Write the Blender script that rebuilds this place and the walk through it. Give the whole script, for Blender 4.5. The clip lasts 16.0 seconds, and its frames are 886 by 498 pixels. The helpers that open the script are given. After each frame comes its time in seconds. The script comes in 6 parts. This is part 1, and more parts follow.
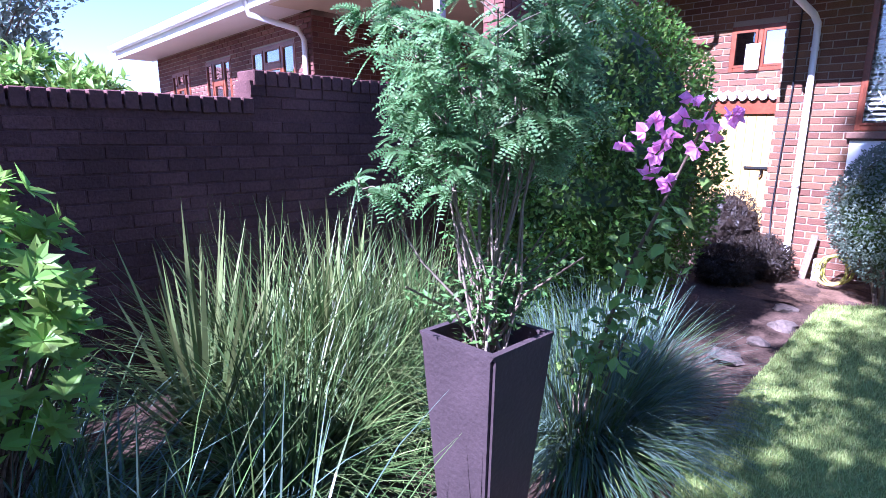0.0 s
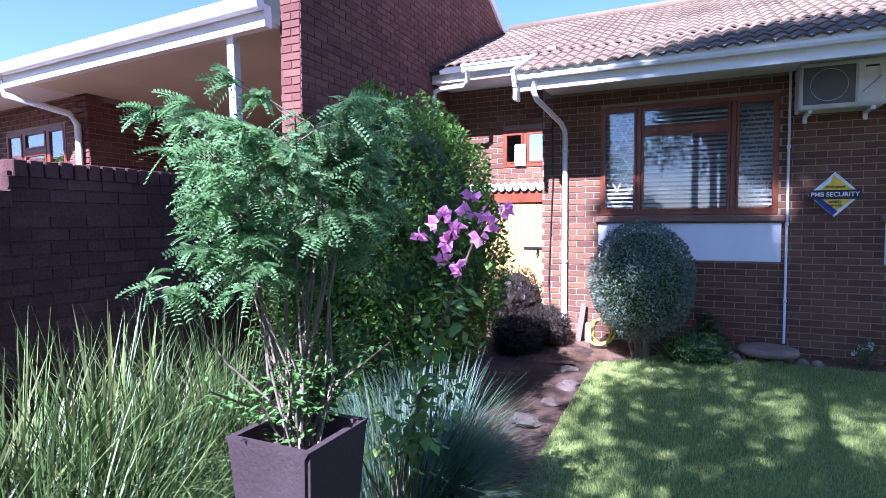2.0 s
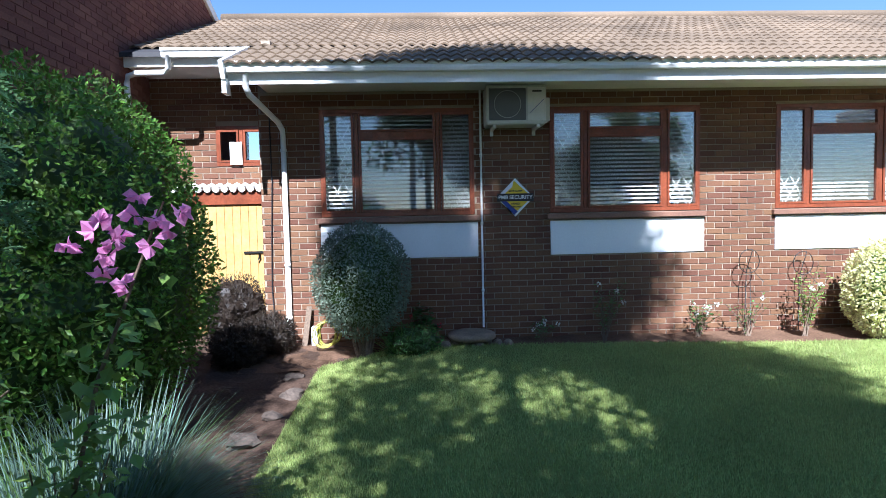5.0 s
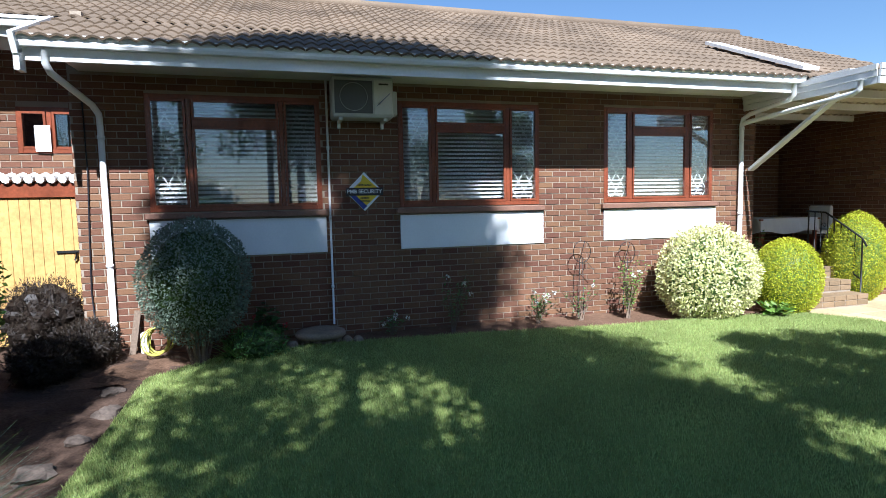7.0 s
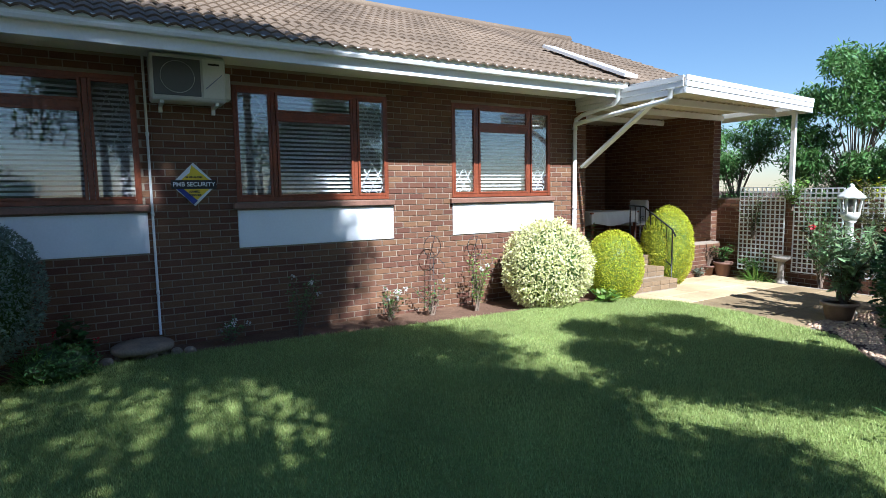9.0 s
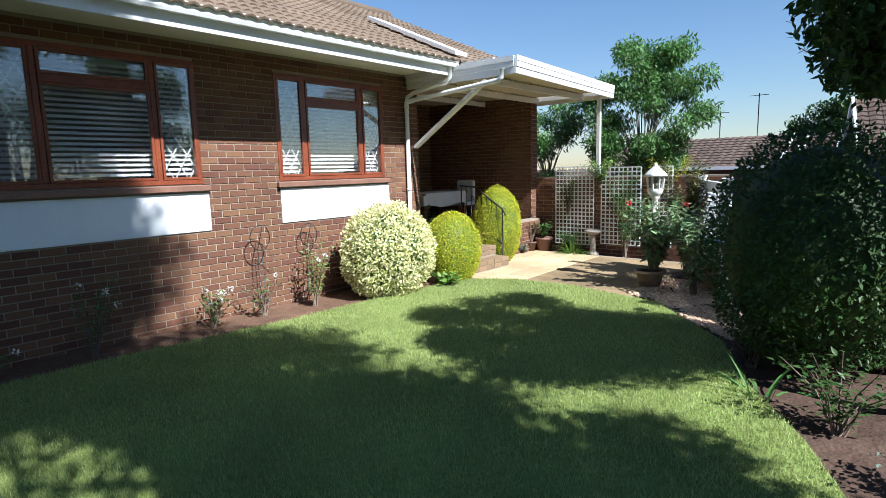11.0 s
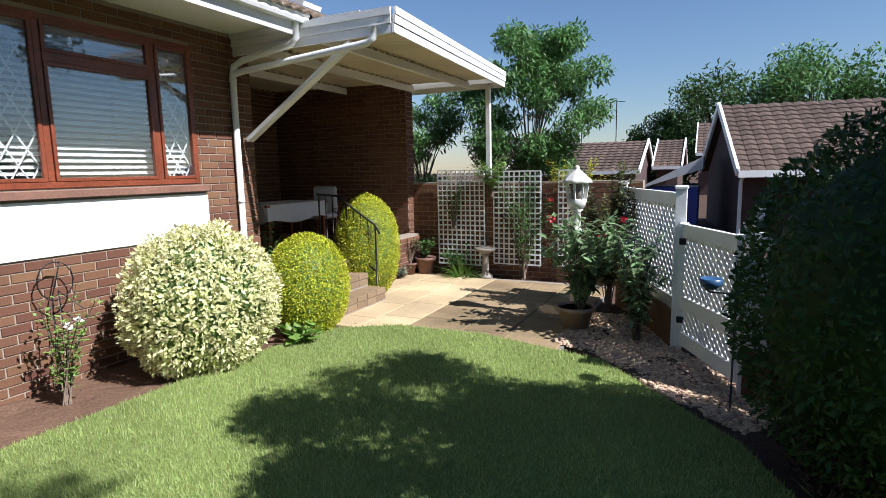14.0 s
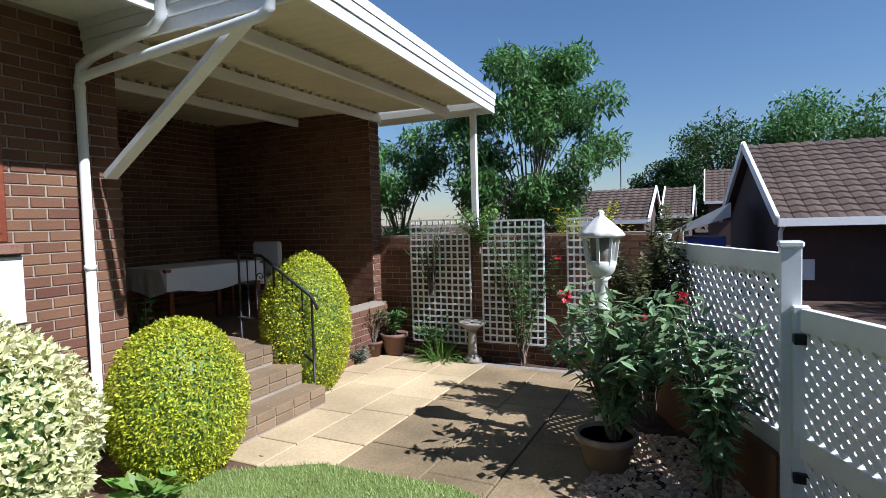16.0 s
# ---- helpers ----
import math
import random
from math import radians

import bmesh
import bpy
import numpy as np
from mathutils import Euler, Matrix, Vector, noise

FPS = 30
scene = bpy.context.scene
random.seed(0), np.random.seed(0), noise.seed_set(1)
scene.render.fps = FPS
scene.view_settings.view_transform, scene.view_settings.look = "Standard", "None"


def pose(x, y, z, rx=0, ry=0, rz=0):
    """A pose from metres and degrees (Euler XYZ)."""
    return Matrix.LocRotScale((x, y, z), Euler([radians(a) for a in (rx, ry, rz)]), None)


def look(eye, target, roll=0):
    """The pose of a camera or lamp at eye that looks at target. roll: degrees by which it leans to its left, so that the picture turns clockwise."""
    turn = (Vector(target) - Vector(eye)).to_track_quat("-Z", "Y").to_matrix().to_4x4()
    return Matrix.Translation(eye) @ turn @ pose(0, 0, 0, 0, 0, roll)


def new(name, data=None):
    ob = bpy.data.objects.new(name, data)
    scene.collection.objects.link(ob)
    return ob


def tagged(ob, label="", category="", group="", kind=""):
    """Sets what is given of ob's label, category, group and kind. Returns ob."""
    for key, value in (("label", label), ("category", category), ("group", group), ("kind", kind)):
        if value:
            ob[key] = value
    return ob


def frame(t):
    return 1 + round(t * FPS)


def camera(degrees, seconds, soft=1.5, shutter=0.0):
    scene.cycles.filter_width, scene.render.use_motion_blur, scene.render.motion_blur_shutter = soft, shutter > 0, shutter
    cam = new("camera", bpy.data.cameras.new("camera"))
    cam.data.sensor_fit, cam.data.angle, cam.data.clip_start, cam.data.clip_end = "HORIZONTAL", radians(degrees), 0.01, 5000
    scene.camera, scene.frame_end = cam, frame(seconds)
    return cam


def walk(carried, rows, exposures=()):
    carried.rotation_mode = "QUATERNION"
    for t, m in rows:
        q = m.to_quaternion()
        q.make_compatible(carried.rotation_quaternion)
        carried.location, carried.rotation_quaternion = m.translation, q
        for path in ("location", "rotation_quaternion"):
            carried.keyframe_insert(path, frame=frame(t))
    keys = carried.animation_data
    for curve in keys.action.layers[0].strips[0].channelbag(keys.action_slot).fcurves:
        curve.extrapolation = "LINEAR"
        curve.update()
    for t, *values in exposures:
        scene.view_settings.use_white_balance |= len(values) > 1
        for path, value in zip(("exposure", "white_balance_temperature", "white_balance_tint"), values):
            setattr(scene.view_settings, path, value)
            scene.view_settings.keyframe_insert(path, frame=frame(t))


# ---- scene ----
cam = camera(77.6, 16.0, 0.72)
PATH = [
    (0, (-0.067, 0.046, 1.535), (1.329, 1.417, 1.126), 0.7),
    (0.5, (-0.085, 0.029, 1.544), (1.441, 1.285, 1.238), 0.4),
    (1, (-0.099, 0.015, 1.551), (1.55, 1.127, 1.337), 0.1),
    (1.5, (-0.115, 0.0, 1.559), (1.623, 0.978, 1.412), -0.1),
    (2, (-0.122, -0.006, 1.562), (1.691, 0.831, 1.46), -0.3),
    (2.5, (-0.106, 0.007, 1.552), (1.773, 0.685, 1.465), -0.6),
    (3, (-0.062, 0.014, 1.549), (1.87, 0.522, 1.464), -0.7),
    (3.5, (-0.009, 0.005, 1.549), (1.961, 0.342, 1.461), -0.9),
    (4, (0.03, -0.015, 1.552), (2.019, 0.174, 1.457), -0.9),
    (4.5, (0.047, -0.059, 1.559), (2.044, -0.013, 1.457), -0.9),
    (5, (0.045, -0.125, 1.568), (2.04, -0.206, 1.459), -1.2),
    (7.5, (0.09, -0.514, 1.663), (1.978, -1.151, 1.493), -1.1),
    (8, (0.144, -0.578, 1.672), (1.993, -1.32, 1.496), -1.1),
    (8.5, (0.217, -0.615, 1.681), (2.015, -1.471, 1.491), -1.0),
    (9, (0.278, -0.597, 1.686), (1.992, -1.608, 1.485), -0.9),
    (9.5, (0.354, -0.573, 1.69), (1.972, -1.728, 1.472), -0.9),
    (10, (0.482, -0.574, 1.694), (1.998, -1.857, 1.457), -1.0),
    (10.2, (0.562, -0.598, 1.695), (2.039, -1.923, 1.447), -1.3),
    (12.3, (1.657, -1.133, 1.715), (2.649, -2.846, 1.432), -0.9),
    (12.5, (1.769, -1.251, 1.716), (2.74, -2.976, 1.437), -1.0),
    (13, (2.042, -1.68, 1.712), (2.965, -3.433, 1.433), -1.0),
    (13.5, (2.288, -2.203, 1.705), (3.189, -3.967, 1.422), -1.1),
    (14, (2.469, -2.708, 1.696), (3.34, -4.487, 1.416), -1.2),
    (14.5, (2.647, -3.253, 1.679), (3.51, -5.036, 1.402), -1.3),
    (15, (2.795, -3.804, 1.668), (3.645, -5.594, 1.397), -1.4),
    (15.5, (2.963, -4.344, 1.664), (3.82, -6.138, 1.445), -1.5),
    (16, (3.117, -4.854, 1.67), (3.994, -6.649, 1.573), -1.6),
]
walk(cam, [(t, look(eye, target, roll)) for t, eye, target, roll in PATH],
     [(0.0, 2.6, 4750, 44), (1.5, 2.4, 4850, 37), (3.5, 2.1, 5000, 23), (5.0, 1.78, 5200, 13), (7.5, 1.38, 5300, 11), (9.0, 1.35, 5250, 11), (12.5, 1.12, 5600, 13), (15.0, 0.84, 5500, 16), (16.0, 0.78, 5250, 14)])

# ---- sky, sun ----
world = bpy.data.worlds.new("world")
scene.world = world
world.use_nodes = True
wn = world.node_tree.nodes
sky = wn.new("ShaderNodeTexSky")
sky.sky_type = "NISHITA"
sky.sun_disc = False
SUN_WAY = Vector((1.0, -0.12, -1.03)).normalized()
sky.sun_elevation = math.asin(-SUN_WAY.z)
sky.sun_rotation = math.atan2(-SUN_WAY.x, -SUN_WAY.y)
sky.air_density, sky.dust_density, sky.ozone_density = 1.25, 0.15, 3.5
world.node_tree.links.new(sky.outputs[0], wn["Background"].inputs[0])
wn["Background"].inputs[1].default_value = 0.05
sun = new("sun", bpy.data.lights.new("sun", "SUN"))
sun.data.energy, sun.data.angle, sun.data.color = 5.0, radians(0.55), (1.0, 0.94, 0.85)
sun.matrix_world = look((-20, 2, 20), Vector((-20, 2, 20)) + SUN_WAY)


# ---- materials ----
def material(name, colour, rough=0.7, metal=0.0, grain=0.0, grain_scale=40.0, stain=0.0, stain_scale=2.0, bump=0.0, bump_scale=60.0,
             vary=0.0, hue=0.0, spec=0.5, translucent=0.0, island=False):
    """A surface with grain and stains at two scales, and a random tint for each object or island."""
    m = bpy.data.materials.new(name)
    m.use_nodes = True
    nt = m.node_tree
    bs = nt.nodes["Principled BSDF"]
    bs.inputs["Roughness"].default_value = rough
    bs.inputs["Metallic"].default_value = metal
    bs.inputs["Specular IOR Level"].default_value = spec
    link = nt.links.new
    geo = nt.nodes.new("ShaderNodeNewGeometry")
    rgb = nt.nodes.new("ShaderNodeRGB")
    rgb.outputs[0].default_value = (*colour, 1)
    out = rgb.outputs[0]

    def noise_at(scale, detail=4.0):
        n = nt.nodes.new("ShaderNodeTexNoise")
        n.inputs["Scale"].default_value = scale
        n.inputs["Detail"].default_value = detail
        link(geo.outputs["Position"], n.inputs["Vector"])
        return n.outputs["Fac"]

    def scaled(value, lo, hi, frm=(0.25, 0.75)):
        r = nt.nodes.new("ShaderNodeMapRange")
        r.inputs[1].default_value, r.inputs[2].default_value = frm
        r.inputs[3].default_value, r.inputs[4].default_value = lo, hi
        link(value, r.inputs[0])
        return r.outputs[0]

    def shade(col, value):
        h = nt.nodes.new("ShaderNodeHueSaturation")
        link(col, h.inputs["Color"])
        link(value, h.inputs["Value"])
        return h
    if grain:
        out = shade(out, scaled(noise_at(grain_scale), 1 - grain, 1 + grain)).outputs[0]
    if stain:
        out = shade(out, scaled(noise_at(stain_scale, 6), 1 - stain, 1 + stain)).outputs[0]
    if vary or hue:
        rnd = geo.outputs["Random Per Island"]
        if not island:
            rnd = nt.nodes.new("ShaderNodeObjectInfo").outputs["Random"]
        h = shade(out, scaled(rnd, 1 - vary, 1 + vary, (0, 1)))
        if hue:
            link(scaled(rnd, 0.5 - hue, 0.5 + hue, (0, 1)), h.inputs["Hue"])
        out = h.outputs[0]
    link(out, bs.inputs["Base Color"])
    if bump:
        b = nt.nodes.new("ShaderNodeBump")
        b.inputs["Strength"].default_value = bump
        b.inputs["Distance"].default_value = 0.01
        link(noise_at(bump_scale), b.inputs["Height"])
        link(b.outputs[0], bs.inputs["Normal"])
    if translucent:
        tr = nt.nodes.new("ShaderNodeBsdfTranslucent")
        link(out, tr.inputs["Color"])
        mix = nt.nodes.new("ShaderNodeMixShader")
        mix.inputs[0].default_value = translucent
        link(bs.outputs[0], mix.inputs[1])
        link(tr.outputs[0], mix.inputs[2])
        link(mix.outputs[0], nt.nodes["Material Output"].inputs[0])
    return m


BRICK = material("brown face brick", (0.15, 0.072, 0.041), 0.8, grain=0.22, grain_scale=90, stain=0.16, stain_scale=1.3, bump=0.5, bump_scale=120, vary=0.22, hue=0.012, spec=0.25)
BRICKS = material("brown face brick, joined", (0.15, 0.072, 0.041), 0.8, grain=0.22, grain_scale=90, stain=0.16, stain_scale=1.3, bump=0.5, bump_scale=120, vary=0.22, hue=0.012, spec=0.25, island=True)
MORTAR = material("grey mortar", (0.29, 0.24, 0.18), 0.9, grain=0.15, grain_scale=120, stain=0.2, bump=0.3)
PARTY = material("deep red brick of the next house", (0.15, 0.066, 0.052), 0.85, grain=0.2, grain_scale=70, stain=0.25, stain_scale=0.9, bump=0.4, vary=0.2, hue=0.01, spec=0.2, island=True)
OLD_WALL = material("weathered dark garden brick", (0.105, 0.05, 0.046), 0.9, grain=0.25, grain_scale=60, stain=0.35, stain_scale=1.6, bump=0.6, bump_scale=80, vary=0.2, spec=0.2, island=True)
WHITE = material("white paint", (0.8, 0.8, 0.77), 0.45, grain=0.04, stain=0.07, stain_scale=1.1, bump=0.05)
PANEL = material("white painted panel", (0.83, 0.84, 0.84), 0.6, grain=0.03, stain=0.05, stain_scale=2.2, bump=0.1)
CREAM = material("cream ceiling sheet", (0.62, 0.55, 0.40), 0.6, grain=0.05, stain=0.12, stain_scale=1.2)
VINYL = material("white vinyl", (0.78, 0.78, 0.76), 0.4, grain=0.03, stain=0.05, stain_scale=3)
WOOD = material("red-brown varnished timber", (0.185, 0.048, 0.02), 0.35, grain=0.25, grain_scale=30, stain=0.25, stain_scale=4, bump=0.1)
SILL = material("brown sill tile", (0.20, 0.105, 0.07), 0.5, grain=0.2, stain=0.2, stain_scale=3)
BLIND = material("pale blind slat", (0.86, 0.87, 0.87), 0.5, stain=0.05)
LACE = material("white burglar lattice", (0.82, 0.82, 0.80), 0.5)
ROOM = material("dim room plaster", (0.34, 0.32, 0.30), 0.9, stain=0.1)
TILE = material("brown concrete roof tile", (0.16, 0.118, 0.08), 0.85, grain=0.25, grain_scale=60, stain=0.3, stain_scale=0.8, bump=0.5, vary=0.16, spec=0.25, island=True)
TILE_FAR = material("dark concrete roof tile", (0.095, 0.066, 0.05), 0.85, grain=0.2, stain=0.25, stain_scale=0.6, bump=0.4, vary=0.16, spec=0.25, island=True)
TILE_RED = material("red clay roof tile", (0.25, 0.10, 0.075), 0.85, grain=0.2, stain=0.2, stain_scale=0.6, vary=0.12, island=True)
SOIL = material("dark garden soil", (0.078, 0.05, 0.036), 0.95, grain=0.35, grain_scale=45, stain=0.3, stain_scale=1.8, bump=1.0, bump_scale=35, spec=0.1)
SOIL_DRY = material("dry red-brown soil", (0.13, 0.078, 0.05), 0.95, grain=0.3, grain_scale=45, stain=0.25, stain_scale=1.8, bump=1.0, bump_scale=35, spec=0.1)
TURF = material("turf under the grass", (0.16, 0.21, 0.055), 0.95, grain=0.3, grain_scale=60, stain=0.2, stain_scale=1.2, bump=0.8, spec=0.1)
BLADE = material("lawn grass", (0.36, 0.415, 0.145), 0.55, stain=0.22, stain_scale=1.1, vary=0.3, hue=0.02, spec=0.3, translucent=0.35, island=True)
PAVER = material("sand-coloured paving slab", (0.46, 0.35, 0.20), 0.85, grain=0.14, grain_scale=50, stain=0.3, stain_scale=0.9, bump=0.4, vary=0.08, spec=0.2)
STEPB = material("brown step brick", (0.21, 0.145, 0.08), 0.75, grain=0.2, grain_scale=70, stain=0.15, bump=0.4, vary=0.15)
IRON = material("black wrought iron", (0.02, 0.02, 0.02), 0.45, metal=0.3, stain=0.1)
HOUSE_WALL = material("dark brown brick of far houses", (0.075, 0.045, 0.038), 0.9, grain=0.2, grain_scale=40, stain=0.2, stain_scale=1.0, bump=0.4)
STONE = material("grey-brown garden stone", (0.10, 0.075, 0.058), 0.9, grain=0.25, stain=0.25, stain_scale=5, bump=0.8, bump_scale=30, vary=0.2)
PEBBLE = material("tan pebbles", (0.5, 0.35, 0.23), 0.7, grain=0.1, vary=0.35, hue=0.02, island=True)
TERRA = material("terracotta", (0.17, 0.09, 0.062), 0.8, grain=0.15, stain=0.25, stain_scale=6, bump=0.3)
POT = material("dark plum-brown fibre planter", (0.042, 0.028, 0.03), 0.6, grain=0.15, grain_scale=80, stain=0.2, stain_scale=5, bump=0.3)
LAMP = material("off-white lamp plaster", (0.62, 0.60, 0.54), 0.6, grain=0.08, stain=0.15, stain_scale=8, bump=0.2)
CONCRETE = material("grey weathered concrete", (0.25, 0.22, 0.18), 0.9, grain=0.2, stain=0.25, stain_scale=5, bump=0.5)
GATE = material("varnished yellow pine boards", (0.52, 0.33, 0.11), 0.45, grain=0.2, grain_scale=25, stain=0.15, stain_scale=4, bump=0.1)
HOSE = material("yellow hose", (0.34, 0.32, 0.04), 0.4)
BARK = material("grey-brown bark", (0.16, 0.115, 0.08), 0.9, grain=0.3, grain_scale=50, bump=0.8)
CLOTH = material("white table cloth", (0.62, 0.62, 0.62), 0.9, stain=0.08, bump=0.1)
METAL_SHEET = material("pale roof sheet", (0.55, 0.56, 0.56), 0.5, stain=0.1)
PLASTIC = material("white appliance plastic", (0.62, 0.63, 0.60), 0.45, grain=0.03, stain=0.1, stain_scale=6)
DARK = material("dark grille", (0.035, 0.035, 0.04), 0.6)
GRILLE = material("grey louvred grille", (0.12, 0.13, 0.14), 0.5)
YELLOW = material("yellow sign enamel", (0.86, 0.62, 0.03), 0.45, stain=0.05)
BLUE = material("blue sign enamel", (0.03, 0.05, 0.30), 0.45)
BLACK = material("black sign enamel", (0.015, 0.015, 0.02), 0.4)
SIGNW = material("white sign enamel", (0.88, 0.88, 0.88), 0.45)
BOWL = material("blue feeder dish", (0.035, 0.09, 0.18), 0.35)


def leaf_material(name, colour, vary=0.3, hue=0.02, rough=0.5, through_light=0.3):
    return material(name, colour, rough, vary=vary, hue=hue, spec=0.4, translucent=through_light, stain=0.15, stain_scale=3, island=True)


LEAF_HEDGE = leaf_material("glossy green hedge leaf", (0.10, 0.185, 0.022), 0.5)
LEAF_FEATHER = leaf_material("soft blue-green feather leaf", (0.17, 0.30, 0.12), 0.3, through_light=0.5)
LEAF_GREY = leaf_material("grey-green rosette leaf", (0.17, 0.22, 0.16), 0.35, 0.01)
LEAF_VAR = leaf_material("cream-edged leaf", (0.70, 0.68, 0.34), 0.45, 0.02)
LEAF_GOLD = leaf_material("golden green leaf", (0.44, 0.455, 0.02), 0.45, 0.015)
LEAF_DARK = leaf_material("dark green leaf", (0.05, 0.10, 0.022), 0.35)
LEAF_MID = leaf_material("mid green leaf", (0.10, 0.20, 0.05), 0.35)
LEAF_LIGHT = leaf_material("light green leaf", (0.19, 0.31, 0.06), 0.3)
LEAF_YOUNG = leaf_material("young light green leaf", (0.21, 0.36, 0.06), 0.3, 0.02, through_light=0.5)
LEAF_BLUE = leaf_material("blue-grey grass blade", (0.115, 0.18, 0.14), 0.35, 0.015)
LEAF_STRAP = leaf_material("green strap blade", (0.075, 0.125, 0.034), 0.4, 0.02, 0.4)
LEAF_PALE = leaf_material("pale yellow-green blade", (0.175, 0.22, 0.075), 0.35, 0.02, 0.4)
PETAL = leaf_material("magenta-pink bract", (0.92, 0.42, 0.72), 0.2, 0.01, 0.6, 0.45)
PETAL_WHITE = leaf_material("white petal", (0.75, 0.74, 0.68), 0.1, 0.0, 0.6, 0.3)
PETAL_RED = leaf_material("red petal", (0.5, 0.03, 0.04), 0.2, 0.0, 0.5, 0.2)
LEAF_CREEPER = leaf_material("brown-green creeper leaf", (0.13, 0.14, 0.05), 0.4, 0.04)
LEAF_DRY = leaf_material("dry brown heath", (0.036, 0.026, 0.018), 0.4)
LEAF_POT = leaf_material("pale glossy pot-plant leaf", (0.21, 0.30, 0.14), 0.35, 0.015, 0.35)
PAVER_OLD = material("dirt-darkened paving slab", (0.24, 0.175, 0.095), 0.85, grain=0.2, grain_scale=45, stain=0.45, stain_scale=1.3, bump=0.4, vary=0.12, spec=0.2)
STEM = material("pale grey-brown stem", (0.2, 0.16, 0.115), 0.8, grain=0.25, grain_scale=80, bump=0.3)
SANDSTONE = material("tan weathered sandstone", (0.24, 0.18, 0.125), 0.9, grain=0.2, stain=0.25, stain_scale=6, bump=0.6, bump_scale=40)
CLAY = material("pale weathered clay", (0.34, 0.25, 0.18), 0.85, grain=0.12, stain=0.25, stain_scale=6, bump=0.3)

GLASS = bpy.data.materials.new("window glass")
GLASS.use_nodes = True
_n = GLASS.node_tree.nodes
_gl = _n.new("ShaderNodeBsdfGlossy")
_gl.inputs["Roughness"].default_value = 0.01
_tr = _n.new("ShaderNodeBsdfTransparent")
_tr.inputs[0].default_value = (0.95, 0.97, 0.97, 1)
_lw = _n.new("ShaderNodeLayerWeight")
_lw.inputs[0].default_value = 0.5
_fr = _n.new("ShaderNodeMapRange")
_fr.inputs[3].default_value, _fr.inputs[4].default_value = 0.08, 0.55
GLASS.node_tree.links.new(_lw.outputs["Facing"], _fr.inputs[0])
_mx = _n.new("ShaderNodeMixShader")
GLASS.node_tree.links.new(_fr.outputs[0], _mx.inputs[0])
GLASS.node_tree.links.new(_tr.outputs[0], _mx.inputs[1])
GLASS.node_tree.links.new(_gl.outputs[0], _mx.inputs[2])
GLASS.node_tree.links.new(_mx.outputs[0], _n["Material Output"].inputs[0])


# ---- mesh helpers ----
def mesh_of(name, bm, mat):
    me = bpy.data.meshes.new(name)
    bm.to_mesh(me)
    bm.free()
    for m in (mat if isinstance(mat, (list, tuple)) else [mat]):
        me.materials.append(m)
    return me


def part(name, bm, mat, parent=None, label=""):
    ob = new(name, mesh_of(name, bm, mat))
    ob.parent = parent
    if label:
        tagged(ob, label)
    return ob


def thing(name, x, y, z, label, category, group="", kind=""):
    ob = new(name)
    ob.empty_display_size = 0.1
    ob.location = (x, y, z)
    return tagged(ob, label, category, group, kind)


def box(bm, x0, x1, y0, y1, z0, z1, bevel=0.0):
    vs = [bm.verts.new((x, y, z)) for z in (z0, z1) for x, y in ((x0, y0), (x1, y0), (x1, y1), (x0, y1))]
    fs = [bm.faces.new([vs[i] for i in f]) for f in ((3, 2, 1, 0), (4, 5, 6, 7), (0, 1, 5, 4), (1, 2, 6, 5), (2, 3, 7, 6), (3, 0, 4, 7))]
    if bevel:
        es = list({e for f in fs for e in f.edges})
        bmesh.ops.bevel(bm, geom=es, offset=bevel, segments=1, affect="EDGES")
    return vs


def boxed(x0, x1, y0, y1, z0, z1, bevel=0.0):
    bm = bmesh.new()
    box(bm, min(x0, x1), max(x0, x1), min(y0, y1), max(y0, y1), min(z0, z1), max(z0, z1), bevel)
    return bm


def beam(bm, a, b, w, h, roll=(0, 0, 1)):
    """A bar of section w x h from a to b."""
    a, b = Vector(a), Vector(b)
    d = (b - a).normalized()
    up = Vector(roll)
    if abs(d.dot(up)) > 0.98:
        up = Vector((1, 0, 0))
    s = d.cross(up).normalized()
    u = s.cross(d)
    vs = [bm.verts.new(p + s * i * w / 2 + u * j * h / 2) for p in (a, b) for i, j in ((-1, -1), (1, -1), (1, 1), (-1, 1))]
    for f in ((3, 2, 1, 0), (4, 5, 6, 7), (0, 1, 5, 4), (1, 2, 6, 5), (2, 3, 7, 6), (3, 0, 4, 7)):
        bm.faces.new([vs[i] for i in f])


def tube(bm, points, radius, sides=8, end=None):
    """A round pipe along points, tapering to end."""
    pts = [Vector(p) for p in points]
    rings = []
    for i, p in enumerate(pts):
        d = (pts[min(i + 1, len(pts) - 1)] - pts[max(i - 1, 0)]).normalized()
        s = d.cross(Vector((0, 0, 1)) if abs(d.z) < 0.9 else Vector((1, 0, 0))).normalized()
        u = s.cross(d)
        r = radius if end is None else radius + (end - radius) * i / (len(pts) - 1)
        rings.append([bm.verts.new(p + (s * math.cos(k * math.tau / sides) + u * math.sin(k * math.tau / sides)) * r) for k in range(sides)])
    for a, b in zip(rings, rings[1:]):
        for k in range(sides):
            f = bm.faces.new((a[k], a[(k + 1) % sides], b[(k + 1) % sides], b[k]))
            f.smooth = True
    bm.faces.new(rings[0])
    bm.faces.new(rings[-1][::-1])


